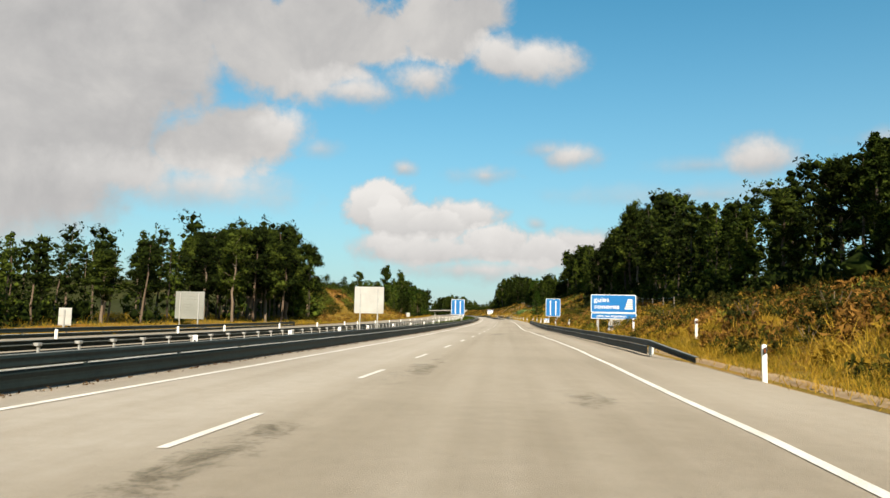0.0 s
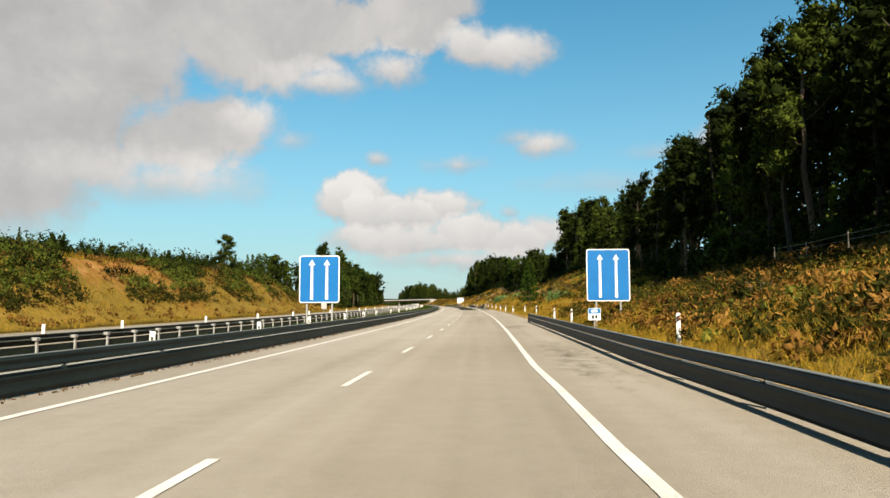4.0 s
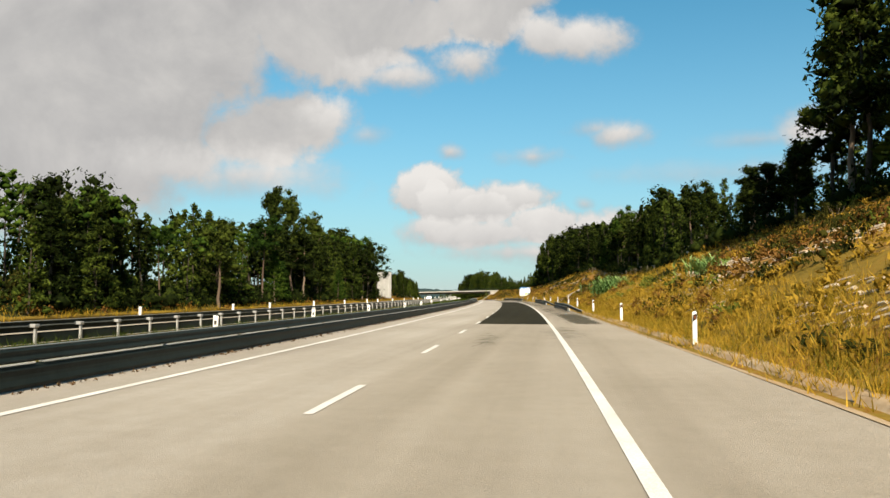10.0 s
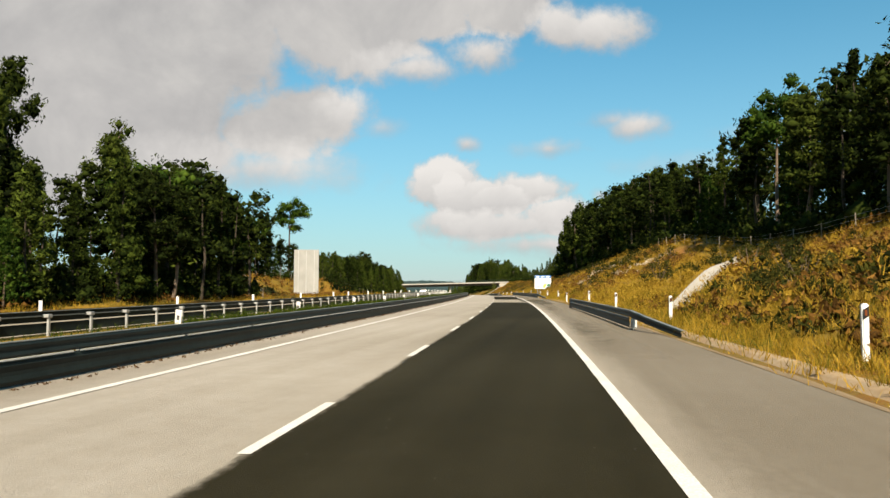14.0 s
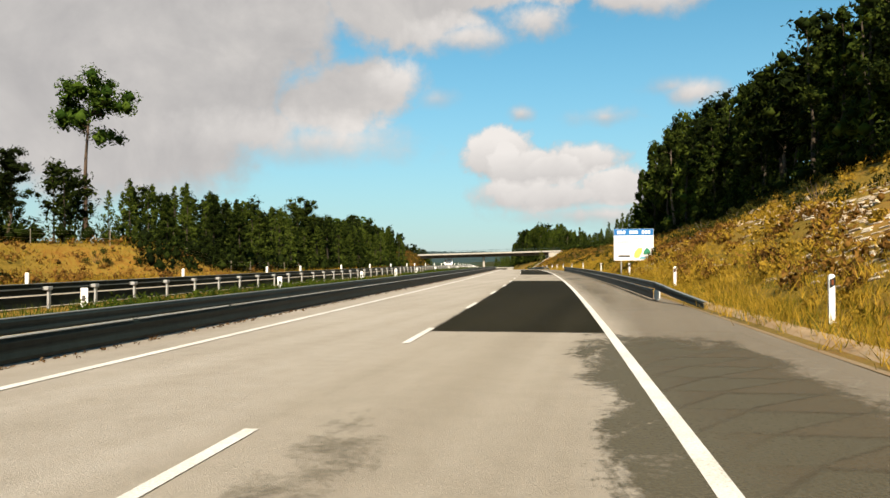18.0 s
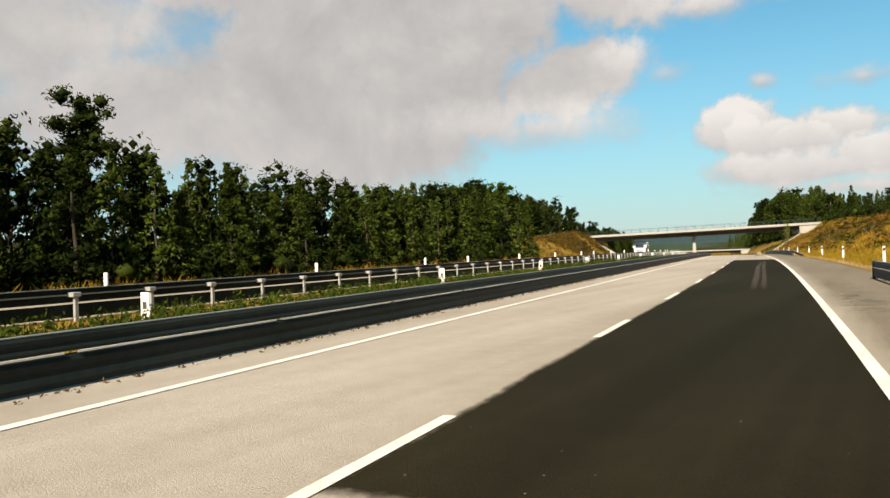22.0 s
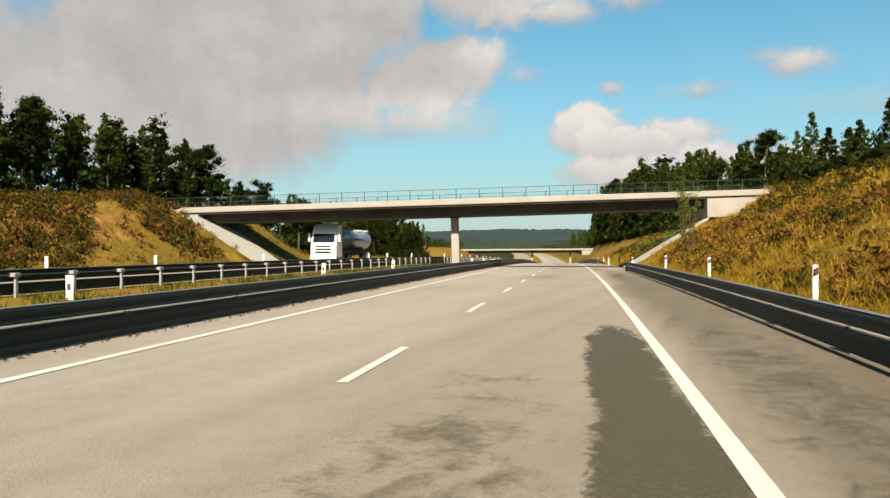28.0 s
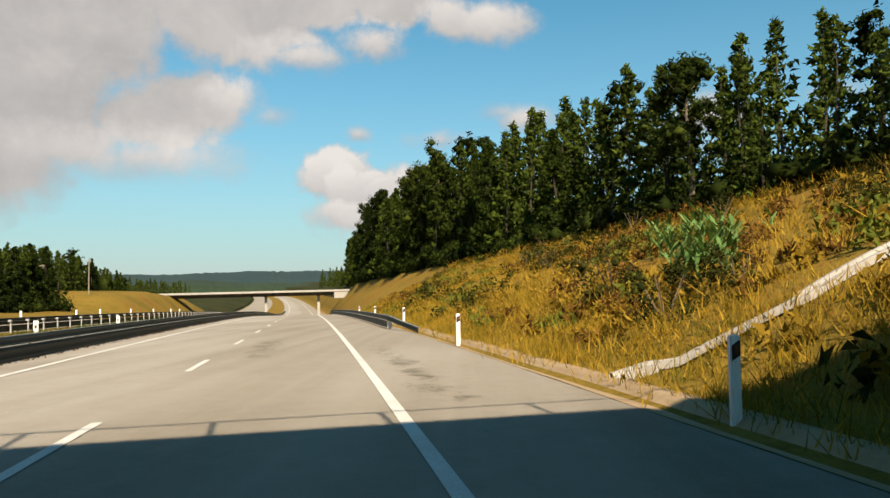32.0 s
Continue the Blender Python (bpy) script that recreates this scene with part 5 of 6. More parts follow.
def lettering(name, text, size, x, y, z, mat, parent, stretch=1.0, bold=0.0):
    c = bpy.data.curves.new(name, "FONT")
    c.body, c.size, c.extrude, c.offset = text, size, 0.002, bold
    c.materials.append(mat)
    ob = child(name, c, parent, "white lettering" if mat is M["white"] else "dark lettering")
    ob.matrix_basis = pose(x, y, z, 90, 0, 0) @ Matrix.Diagonal((stretch, 1, 1, 1))
    return ob


def sign_posts(e, xs, z0, z1, r=0.045):
    for x in xs:
        child("post", tube("post", r, z0, z1, M["galv"]), e, "galvanised steel post", pose(x, 0.08, 0))


def plate(e, w, h, x, z, face, border=0.05, r=0.10):
    b = child("panel", rounded("panel", w, h, r, 0.03, M["white"], 0.0, z, x), e, "white bordered sign panel")
    child("face", rounded("face", w - 2 * border, h - 2 * border, max(r - border, 0.02), 0.006, face, -0.008, z, x), b)
    for zz in (z - h * 0.3, z + h * 0.3):
        child("stiffener", bevel_box("stiffener", x - w * 0.45, x + w * 0.45, 0.032, 0.07, zz - 0.03, zz + 0.03, M["galv"], 0.005), b)
    return b


def sign_at(y, d, label, turn=0.0, z=0.0):
    e = tagged(new("road_sign"), label, "road sign", "road signs")
    e.matrix_basis = facing(y, d, z, turn)
    return e


# rumble strip notice
e = sign_at(89.8, 7.0, "blue and white rumble strip notice on two steel posts", -2)
sign_posts(e, (-1.15, 1.1), -0.4, 3.2)
p = plate(e, 3.46, 1.40, 0, 2.66, M["blue"])
lettering("lettering", "guias", 0.52, -1.50, -0.014, 2.80, M["white"], p, 1.17, 0.002)
lettering("lettering", "sonoras", 0.52, -1.48, -0.014, 2.26, M["white"], p, 1.17, 0.002)
for k in range(5):
    w0, w1 = 0.60 - 0.055 * k, 0.60 - 0.055 * k - 0.03
    z0 = 2.24 + 0.17 * k
    child("strip_symbol", flat("strip_symbol", [(1.45 - w0, z0), (1.45, z0), (1.45, z0 + 0.09), (1.45 - w1, z0 + 0.09)], -0.013, M["white"]), p)
    if k < 4:
        child("strip_symbol", flat("strip_symbol", [(1.45 - w0 + 0.02, z0 + 0.09), (1.44, z0 + 0.09), (1.44, z0 + 0.17), (1.45 - w0 + 0.05, z0 + 0.17)], -0.013, M["grey"]), p)
p = plate(e, 3.46, 0.46, 0.02, 1.70, M["blue"], 0.04, 0.08)
lettering("lettering", "para sua segurança", 0.25, -1.28, -0.014, 1.62, M["white"], p, 1.20, 0.002)


def arrows(y, d, z, label, w=2.05, h=2.45, posts=(-0.62, 0.62)):
    e = sign_at(y, d, label)
    sign_posts(e, posts, -0.4, z + h * 0.4)
    p = plate(e, w, h, 0, z, M["blue"], 0.05, 0.12)
    for x in (-0.34 * w / 2 * 1.1, 0.37 * w / 2):
        a, b = z - h * 0.43, z + h * 0.30
        child("arrow", flat("arrow", [(x - 0.07, a), (x + 0.07, a), (x + 0.055, b), (x - 0.055, b)], -0.013, M["white"]), p)
        child("arrow_head", flat("arrow_head", [(x - 0.16, b), (x + 0.16, b), (x, b + 0.26)], -0.013, M["white"]), p)
    return e


arrows(143.5, -9.2, 2.68, "blue two-lane sign with two white arrows in the median", 1.98, 2.30)
arrows(146.2, 5.17, 2.92, "blue two-lane sign with two white arrows beside the shoulder", 2.2, 2.68)
# small distance plate under the right one: its writing is barred
e = sign_at(144.0, 4.12, "small blue and white distance plate on a thin post")
sign_posts(e, (0.0,), -0.4, 0.9, 0.03)
p = plate(e, 0.60, 0.58, 0, 0.95, M["white"], 0.02, 0.03)
child("blue_band", flat("blue_band", [(-0.28, 0.98), (0.28, 0.98), (0.28, 1.22), (-0.28, 1.22)], -0.013, M["blue"]), p)
for x in (-0.16, -0.05, 0.06):
    child("bar", flat("bar", [(x, 1.04), (x + 0.08, 1.04), (x + 0.08, 1.17), (x, 1.17)], -0.018, M["white"]), p)
for x in (-0.13, 0.03):
    child("bar", flat("bar", [(x, 0.74), (x + 0.11, 0.74), (x + 0.11, 0.90), (x, 0.90)], -0.014, M["black"]), p)

# information board: blue head with a barred telephone number, pale lines, leaf shapes
e = sign_at(442.2, 5.5, "white information board with a blue head on two steel posts", -4)
sign_posts(e, (-0.93, 0.93), -0.4, 3.6)
p = plate(e, 2.95, 2.42, 0, 2.63, M["white"], 0.02, 0.03)
child("blue_band", flat("blue_band", [(-1.46, 3.33), (1.46, 3.33), (1.46, 3.83), (-1.46, 3.83)], -0.013, M["blue"]), p)
for x in (-1.22, -0.30, 0.62):
    for k in range(3):
        child("bar", flat("bar", [(x + 0.22 * k, 3.46), (x + 0.22 * k + 0.17, 3.46), (x + 0.22 * k + 0.17, 3.70), (x + 0.22 * k, 3.70)], -0.018, M["white"]), p)
for z, x1 in ((3.02, 0.55), (2.78, 0.35)):
    x = -1.22
    while x < x1:
        w = pick.uniform(0.07, 0.16)
        child("bar", flat("bar", [(x, z), (x + w, z), (x + w, z + 0.10), (x, z + 0.10)], -0.013, M["grey"]), p)
        x += w + 0.05
child("bar", flat("bar", [(-1.15, 1.68), (-0.30, 1.68), (-0.26, 1.82), (-1.15, 1.82)], -0.013, M["black"]), p)
child("green_shape", flat("green_shape", [(0.70, 1.85), (1.25, 1.90), (1.20, 2.20), (0.98, 2.42), (0.74, 2.15)], -0.014, M["sign_green"]), p, "green emblem shape")
child("yellow_shape", flat("yellow_shape", [(0.02, 1.62), (0.38, 1.60), (0.62, 2.05), (0.66, 2.38), (0.30, 2.36), (0.05, 2.0)], -0.013, M["sign_yellow"]), p, "yellow emblem shape")
child("cyan_shape", flat("cyan_shape", [(0.42, 1.50), (1.30, 1.58), (1.28, 1.74), (0.50, 1.70)], -0.013, M["sign_cyan"]), p, "pale blue emblem shape")


def sign_back(y, d, w, z0, z1, posts, label, ribs=9, vertical=False, mat="sheet", turn=0.0):
    """A sign for the other direction, seen from behind."""
    e = sign_at(y, d, label, turn)
    p = child("panel", bevel_box("panel", -w / 2, w / 2, 0.05, 0.08, z0, z1, M[mat], 0.01), e, "pale aluminium back of a sign")
    for k in range(ribs):
        f = (k + 0.5) / ribs
        if vertical:
            x = -w / 2 + w * f
            child("rib", bevel_box("rib", x - w / ribs * 0.40, x + w / ribs * 0.40, 0.02, 0.052, z0 + 0.03, z1 - 0.03, M[mat], 0.006), p)
        else:
            z = z0 + (z1 - z0) * f
            child("rib", bevel_box("rib", -w / 2 + 0.02, w / 2 - 0.02, 0.025, 0.052, z - (z1 - z0) / ribs * 0.40, z + (z1 - z0) / ribs * 0.40, M[mat], 0.006), p)
    for x in posts:
        child("post", bevel_box("post", x - 0.05, x + 0.05, -0.08, 0.02, -0.6, z1 - 0.12, M["galv"], 0.01), e, "steel post")
    return e


sign_back(95.0, -13.4, 2.6, 1.52, 3.85, (-0.75, 0.8), "white ribbed back of a large sign in the median", 14)
sign_back(94.0, -29.25, 2.65, 0.72, 3.14, (-0.85, 0.85), "grey back of a sign on two posts before the wood", 10, mat="sheet_grey")
sign_back(418.3, -32.3, 3.75, 0.55, 7.3, (-1.2, 0.0, 1.2), "tall pale grey back of a large direction sign", 12, True, mat="sheet_tall", turn=10)
sign_back(241.0, -28.0, 0.95, 0.45, 1.55, (0.0,), "small white sign back on a post", 2)
sign_back(76.0, -29.5, 0.9, 0.35, 1.5, (0.0,), "small white sign back on a post", 2)


# ---------------------------------------------------------------- marker posts
def marker(y, d, z, label, group, plate_only=False, tilt=0.0):
    e = tagged(new("marker_post"), label, "marker post", group)
    e.matrix_basis = facing(y, d, z) @ pose(0, 0, 0, tilt, tilt * 0.7, pick.uniform(-8, 8))
    for name, me, lab in MARK_PLATE if plate_only else MARK_PARTS:
        child(name, me, e, lab)
    return e


def marker_meshes():
    body = bevel_box("post_body", -0.06, 0.06, -0.045, 0.045, -0.25, 0.98, M["white"], 0.02, 2)
    band = flat("black_band", [(-0.05, 0.70), (0.05, 0.76), (0.05, 0.93), (-0.05, 0.87)], -0.051, M["black"], 0.006)
    refl = bevel_box("reflector", -0.022, 0.022, -0.058, -0.048, 0.77, 0.87, M["reflector"], 0.003)
    return [("post_body", body, ""), ("black_band", band, "black slanted panel"), ("reflector", refl, "dull red reflector")]


MARK_PARTS = marker_meshes()
MARK_PLATE = [("plate", bevel_box("plate", -0.11, 0.11, -0.02, 0.02, 0.0, 0.62, M["white"], 0.015), ""), ("reflector", bevel_box("reflector", -0.05, 0.05, -0.028, -0.018, 0.26, 0.42, M["reflector_grey"], 0.003), "dark reflector patch")]
for y, d in MARKS_R:
    marker(y, d, height(y, d), "white marker post with black slanted panel and reflector on the verge", "marker posts on the verge")
for y in MARKS_M:
    marker(y, -13.3 + pick.uniform(-0.2, 0.2), height(y, -13.3) - 0.02, "white marker plate with dark reflector in the median", "marker plates in the median", True, pick.uniform(-6, 10))
top_mark = bevel_box("rail_marker", -0.05, 0.05, -0.03, 0.03, 0.0, 0.30, M["white"], 0.015)
y = 22.0
while y < 720:
    e = tagged(new("rail_marker", top_mark), "small white marker on top of the rail", "marker post", "markers on the rail")
    e.matrix_basis = facing(y, RAIL_O - 0.12, opp_z(y) + 0.66)
    y += 8.4 if int(y) % 3 else 5.0


# ---------------------------------------------------------------- tanker lorry on the opposite carriageway, coming this way
def lorry(y, d):
    e = tagged(new("tanker_lorry"), "white lorry cab with a silver tank trailer on the opposite road", "lorry")
    e.matrix_basis = facing(y, d, opp_z(y), 180)
    # own +y is the way it drives
    bm = bmesh.new()
    prof = [(2.9, 0.55), (2.95, 1.3), (2.85, 1.9), (2.45, 2.95), (1.9, 3.55), (0.9, 3.65), (0.9, 0.55)]
    vs = [[bm.verts.new((x, yy, z)) for yy, z in prof] for x in (-1.2, 1.2)]
    bm.faces.new(vs[0])
    bm.faces.new(vs[1][::-1])
    for i in range(len(prof)):
        j = (i + 1) % len(prof)
        bm.faces.new((vs[0][j], vs[0][i], vs[1][i], vs[1][j]))
    bmesh.ops.bevel(bm, geom=bm.edges[:], offset=0.08, segments=2, affect="EDGES")
    me = bpy.data.meshes.new("cab")
    bm.to_mesh(me)
    bm.free()
    me.materials.append(M["lorry_white"])
    cab = child("cab", me, e, "white cab")
    child("windscreen", flat("windscreen", [(-1.05, -0.42), (1.05, -0.42), (0.98, 0.42), (-0.98, 0.42)], 0, M["dark_glass"], 0.02), cab, "dark glass", pose(0, 2.70, 2.36, -20.5, 0, 180))
    for k, (z, h) in enumerate(((1.62, 0.10), (1.35, 0.16), (1.08, 0.16))):
        child("grille_bar", bevel_box("grille_bar", -0.75, 0.75, 2.93, 2.99, z - h / 2, z + h / 2, M["black"], 0.01), cab)
    child("bumper", bevel_box("bumper", -1.22, 1.22, 2.6, 3.02, 0.35, 0.78, M["lorry_white"], 0.06, 2), cab)
    for s in (-1, 1):
        child("headlight", bevel_box("headlight", s * 0.95 - 0.2, s * 0.95 + 0.2, 2.98, 3.04, 0.62, 0.80, M["lamp_glass"], 0.02), cab)
        child("mirror", bevel_box("mirror", s * 1.42 - 0.1, s * 1.42 + 0.1, 2.55, 2.65, 2.0, 2.8, M["lorry_white"], 0.04, 2), cab)
        child("side_window", bevel_box("side_window", s * 1.205 - 0.01, s * 1.205 + 0.01, 1.5, 2.35, 2.0, 2.75, M["dark_glass"], 0.005), cab)
    n = 18
    V = [(1.2 * math.cos(2 * math.pi * i / n), yy, 2.25 + 1.0 * math.sin(2 * math.pi * i / n)) for yy in (0.2, -9.6) for i in range(n)]
    V += [(0.8 * math.cos(2 * math.pi * i / n), yy, 2.25 + 0.66 * math.sin(2 * math.pi * i / n)) for yy in (0.45, -9.85) for i in range(n)]
    F = [(i, (i + 1) % n, n + (i + 1) % n, n + i) for i in range(n)]
    F += [(2 * n + i, 2 * n + (i + 1) % n, (i + 1) % n, i) for i in range(n)] + [(n + i, n + (i + 1) % n, 3 * n + (i + 1) % n, 3 * n + i) for i in range(n)]
    F += [tuple(range(2 * n, 3 * n)), tuple(range(4 * n - 1, 3 * n - 1, -1))]
    tank = child("tank", mesh_from("tank", V, F, M["tank_steel"], True), e, "silver tank")
    for yy in (-0.6, -3.4, -6.2, -9.0):
        child("tank_band", bevel_box("tank_band", -1.0, 1.0, yy - 0.06, yy + 0.06, 3.14, 3.30, M["galv"], 0.01), tank)
    child("chassis", bevel_box("chassis", -0.5, 0.5, -9.6, 2.6, 0.75, 1.28, M["black"], 0.03), e)
    for yy in (2.0, -1.2, -6.4, -7.7, -9.0):
        for s in (-1, 1):
            t = child("wheel", tube("tyre", 0.5, -0.15, 0.15, M["black"], 18), e, "black tyre", pose(s * 1.03, yy, 0.5, 0, 90, 0))
            child("rim", tube("rim", 0.27, -0.16, 0.16, M["galv"], 14), t)
    return e


lorry(636.5, -23.6)


# ---------------------------------------------------------------- gutter, channel, stains
def gutter(y0, y1):
    f = lambda y: keyed(y, R_LINE)
    prof = [(3.02, 0.004), (3.10, -0.008), (3.28, -0.045), (3.44, -0.03), (3.52, 0.045), (3.58, 0.085), (3.66, 0.10), (3.80, 0.10), (3.90, 0.085), (4.0, 0.02)]
    return ribbon("gutter", span(y0, y1, 3), [lambda y, a=a, b=b: (f(y) + a + 0.03 * noise.noise((y * 0.3, a, 2.0)), b + 0.012 * noise.noise((y * 0.8, a * 3, 9.0))) for a, b in prof], M["gutter"])


tagged(new("gutter", gutter(-60, 900)), "shallow concrete gutter stained orange with earth", "gutter", kind="structure")


DRAINS = [[(88.5, 6.9), (91, 7.3), (95, 7.7), (100, 8.6), (108, 10.4)], [(649.9, 3.7), (650.2, 4.5), (649.8, 5.2), (649.1, 6.35), (649.0, 7.8), (648.8, 10.0)], [(336.6, 5.2), (345, 8.5), (358, 14.0)]]


def channel(points, label, w=0.28, lip=0.14):
    """A half-round concrete drain running down the bank through (y, d) places."""
    e = tagged(new("drain_channel"), label, "drain")
    pts = []
    for (ya, da), (yb, db) in zip(points, points[1:]):
        n = 10
        pts += [(ya + (yb - ya) * k / n, da + (db - da) * k / n) for k in range(n)]
    pts.append(points[-1])
    V, F = [], []
    prof = [(-w - 0.07, -0.1), (-w - 0.07, lip), (-w, lip), (-w * 0.6, 0.02), (0, -0.02), (w * 0.6, 0.02), (w, lip), (w + 0.07, lip), (w + 0.07, -0.1)]
    for i, (y, d) in enumerate(pts):
        q = pts[min(i + 1, len(pts) - 1)]
        o = pts[max(i - 1, 0)]
        t = Vector((q[1] - o[1], q[0] - o[0])).normalized()
        for a, h in prof:
            dd, yy = d + a * t.y, y - a * t.x
            V.append(at(yy, dd, height(y, d) + (h + 0.12) * min(1.0, w / 0.2)))
    k = len(prof)
    for i in range(len(pts) - 1):
        for j in range(k - 1):
            F.append((i * k + j, i * k + j + 1, (i + 1) * k + j + 1, (i + 1) * k + j))
    child("trough", mesh_from("trough", V, F, M["concrete"], False), e)
    return e


for line, w, lip in zip(DRAINS, (0.45, 0.11, 0.28), (0.04, 0.14, 0.14)):
    channel(line, "pale concrete drain channel down the dry bank", w, lip)


def stain(y0, y1, d0, d1, mat="stain_soft", half=None):
    """A stain over (y0..y1, d0..d1), or a strip of a half width that drifts from d0 to d1."""
    ys = span(y0, y1, 1.0)
    if half:
        mid = lambda y: d0 + (d1 - d0) * max(0.0, (y - y0 - 25) / (y1 - y0 - 25)) ** 1.2
        edges = [lambda y, k=k: (mid(y) + k * half, 0.006) for k in (-1, 0, 1)]
    else:
        edges = [(d0, 0.006), ((d0 + d1) / 2, 0.006), (d1, 0.006)]
    me = ribbon("asphalt_stain", ys, edges, M[mat], smooth=False)
    uv = me.uv_layers.new(name="uv")
    for lp, st in zip(me.loops, uv.data):
        st.uv = (lp.vertex_index % 3) / 2, (lp.vertex_index // 3) / (len(ys) - 1)
    return child("asphalt_stain", me, ROAD, {"stain_soft": "darker stain in the worn asphalt", "stain_solid": "dark olive repair with ragged edges"}.get(mat, "pale tyre mark"))


for s in STAINS:
    stain(*s)
for s in SOLID:
    stain(*s, "stain_solid")


def crack(y0, d0, y1, d1, w=0.014, seed=0):
    """A jagged open crack, thicker in places."""
    q = random.Random(seed)
    n = max(6, int(abs(y1 - y0) / 0.12))
    off, V = 0.0, []
    for i in range(n + 1):
        f = i / n
        off = off * 0.8 + q.uniform(-0.06, 0.06)
        ww = w * q.uniform(0.3, 1.2) * math.sin(math.pi * min(max(f, 0.06), 0.94))
        for s in (-1, 1):
            V.append(at(y0 + (y1 - y0) * f, d0 + (d1 - d0) * f + off + s * ww, 0.004))
    F = [(2 * i, 2 * i + 1, 2 * i + 3, 2 * i + 2) for i in range(n)]
    return child("crack", mesh_from("crack", V, F, M["crack"]), ROAD, "jagged dark crack in the asphalt")


for k, c in enumerate(CRACKS):
    crack(*c, seed=k)
for s in SKIDS:
    stain(*s[:4], "skid", s[4])
shoulder = stain(262, 634, 0.12, 3.6, "shoulder_dirt")
shoulder["label"] = "dusty brown dirt over the shoulder"


# ---------------------------------------------------------------- grass, scrub and stones
def scatter(rng, n, y0, y1, d_of):
    """n places (y, d) with their ground, as an array of world points."""
    out = np.empty((n, 3))
    yd = np.empty((n, 2))
    for i in range(n):
        y = rng.uniform(y0, y1)
        d = d_of(y, rng)
        out[i] = at(y, d, height(y, d))
        yd[i] = y, d
    return out, yd


def tufts(name, P, rng, blades, h0, h1, mat, spread=0.16, lean=0.35, wide=0.022):
    n = len(P)
    P = np.repeat(P, blades, 0)
    m = len(P)
    base = P + np.c_[rng.normal(size=(m, 2)) * spread, np.full(m, -0.03)]
    h = rng.uniform(h0, h1, m)
    ln = rng.normal(size=(m, 2)) * lean
    tip = base + np.c_[ln * h[:, None], h]
    a = rng.uniform(0, 6.283, m)
    w = np.c_[np.cos(a), np.sin(a), np.zeros(m)] * (wide * (0.7 + 0.6 * rng.random(m)))[:, None]
    V = np.stack([base - w, base + w, tip], 1).reshape(-1, 3)
    F = np.arange(m * 3).reshape(-1, 3)
    return from_arrays(name, V, F, mat)


def right_d(lo, hi):
    return lambda y, rng: keyed(y, R_LINE) + lo + (hi - lo) * rng.random()


def slope_d(y, rng):
    return keyed(y, R_LINE) + VERGE + (keyed(y, R_WIDTH) + 4) * rng.random()


def not_paved(P, yd):
    b = BRIDGE1[0]
    keep = ~((yd[:, 0] > b - 0.5) & (yd[:, 0] < b + 7.5) & (yd[:, 1] > 3.0)) & ~((yd[:, 0] > b - 4.5) & (yd[:, 0] < b + 3.5) & (yd[:, 1] < -26))
    return P[keep]




def clear_of_drains(yd, reach=0.75):
    keep = np.ones(len(yd), dtype=bool)
    for line in DRAINS:
        for (ya, da), (yb, db) in zip(line, line[1:]):
            v = np.array((yb - ya, db - da))
            f = np.clip(((yd - (ya, da)) @ v) / (v @ v), 0, 1)
            keep &= np.hypot(*(yd - (ya, da) - f[:, None] * v).T) > reach
    return keep


def patchy(P, yd, seed, cut, scale=0.06):
    keep = [noise.noise((y * scale, d * scale * 1.6, seed)) > cut for y, d in yd]
    return P[np.array(keep)]


rng = np.random.default_rng(3)
P, yd = scatter(rng, 15000, 25, 720, right_d(3.55, 7.5))
grass = tagged(new("dry_grass"), "golden dry grass on the verge and bank", "grass", kind="stuff")
child("verge_grass", tufts("verge_grass", not_paved(P, yd), rng, 18, 0.09, 0.34, M["grass_gold"], 0.22, 0.55, 0.011), grass)["kind"] = "stuff"
P, yd = scatter(rng, 8000, 25, 720, right_d(3.7, 6.6))
child("tall_verge_grass", tufts("tall_verge_grass", patchy(not_paved(P, yd), yd[:len(not_paved(P, yd))], 31.0, -0.15, 0.25), rng, 24, 0.18, 0.52, M["grass_gold"], 0.16, 0.4, 0.009), grass)["kind"] = "stuff"
P, yd = scatter(rng, 5000, 25, 720, right_d(3.6, 7.0))
child("green_tufts", tufts("green_tufts", patchy(not_paved(P, yd), yd[:len(not_paved(P, yd))], 33.0, 0.08, 0.2), rng, 24, 0.10, 0.36, M["grass_green"], 0.15, 0.45, 0.008), grass, "green tufts in the dry grass")["kind"] = "stuff"
P, yd = scatter(rng, 20000, 20, 720, slope_d)
rocky = np.array([any(a < y < b for a, b in ((216, 290), (374, 480))) and d > 6.4 for y, d in yd])
keep = ~(rocky & (rng.random(len(yd)) < 0.86)) & ~((yd[:, 0] < 170) & (rng.random(len(yd)) < 0.45)) & clear_of_drains(yd) & np.array([noise.noise((y * 0.12, d * 0.25, 41.0)) > -0.28 for y, d in yd])
P, yd = P[keep], yd[keep]
child("bank_grass", tufts("bank_grass", not_paved(P, yd), rng, 26, 0.14, 0.50, M["grass_gold"], 0.42, 0.55, 0.013), grass)["kind"] = "stuff"
P, yd = scatter(rng, 10000, 20, 720, lambda y, r: -9.5 - 4.6 * r.random())
child("median_grass", tufts("median_grass", P, rng, 13, 0.08, 0.40, M["grass_green"], 0.2, 0.45, 0.014), grass, "greener grass of the median")["kind"] = "stuff"
P, yd = scatter(rng, 9000, 20, 700, lambda y, r: OPP_L - 1.2 - 14 * r.random())
child("left_grass", tufts("left_grass", not_paved(P, yd), rng, 10, 0.20, 0.6, M["grass_gold"], 0.3, 0.5, 0.02), grass)["kind"] = "stuff"


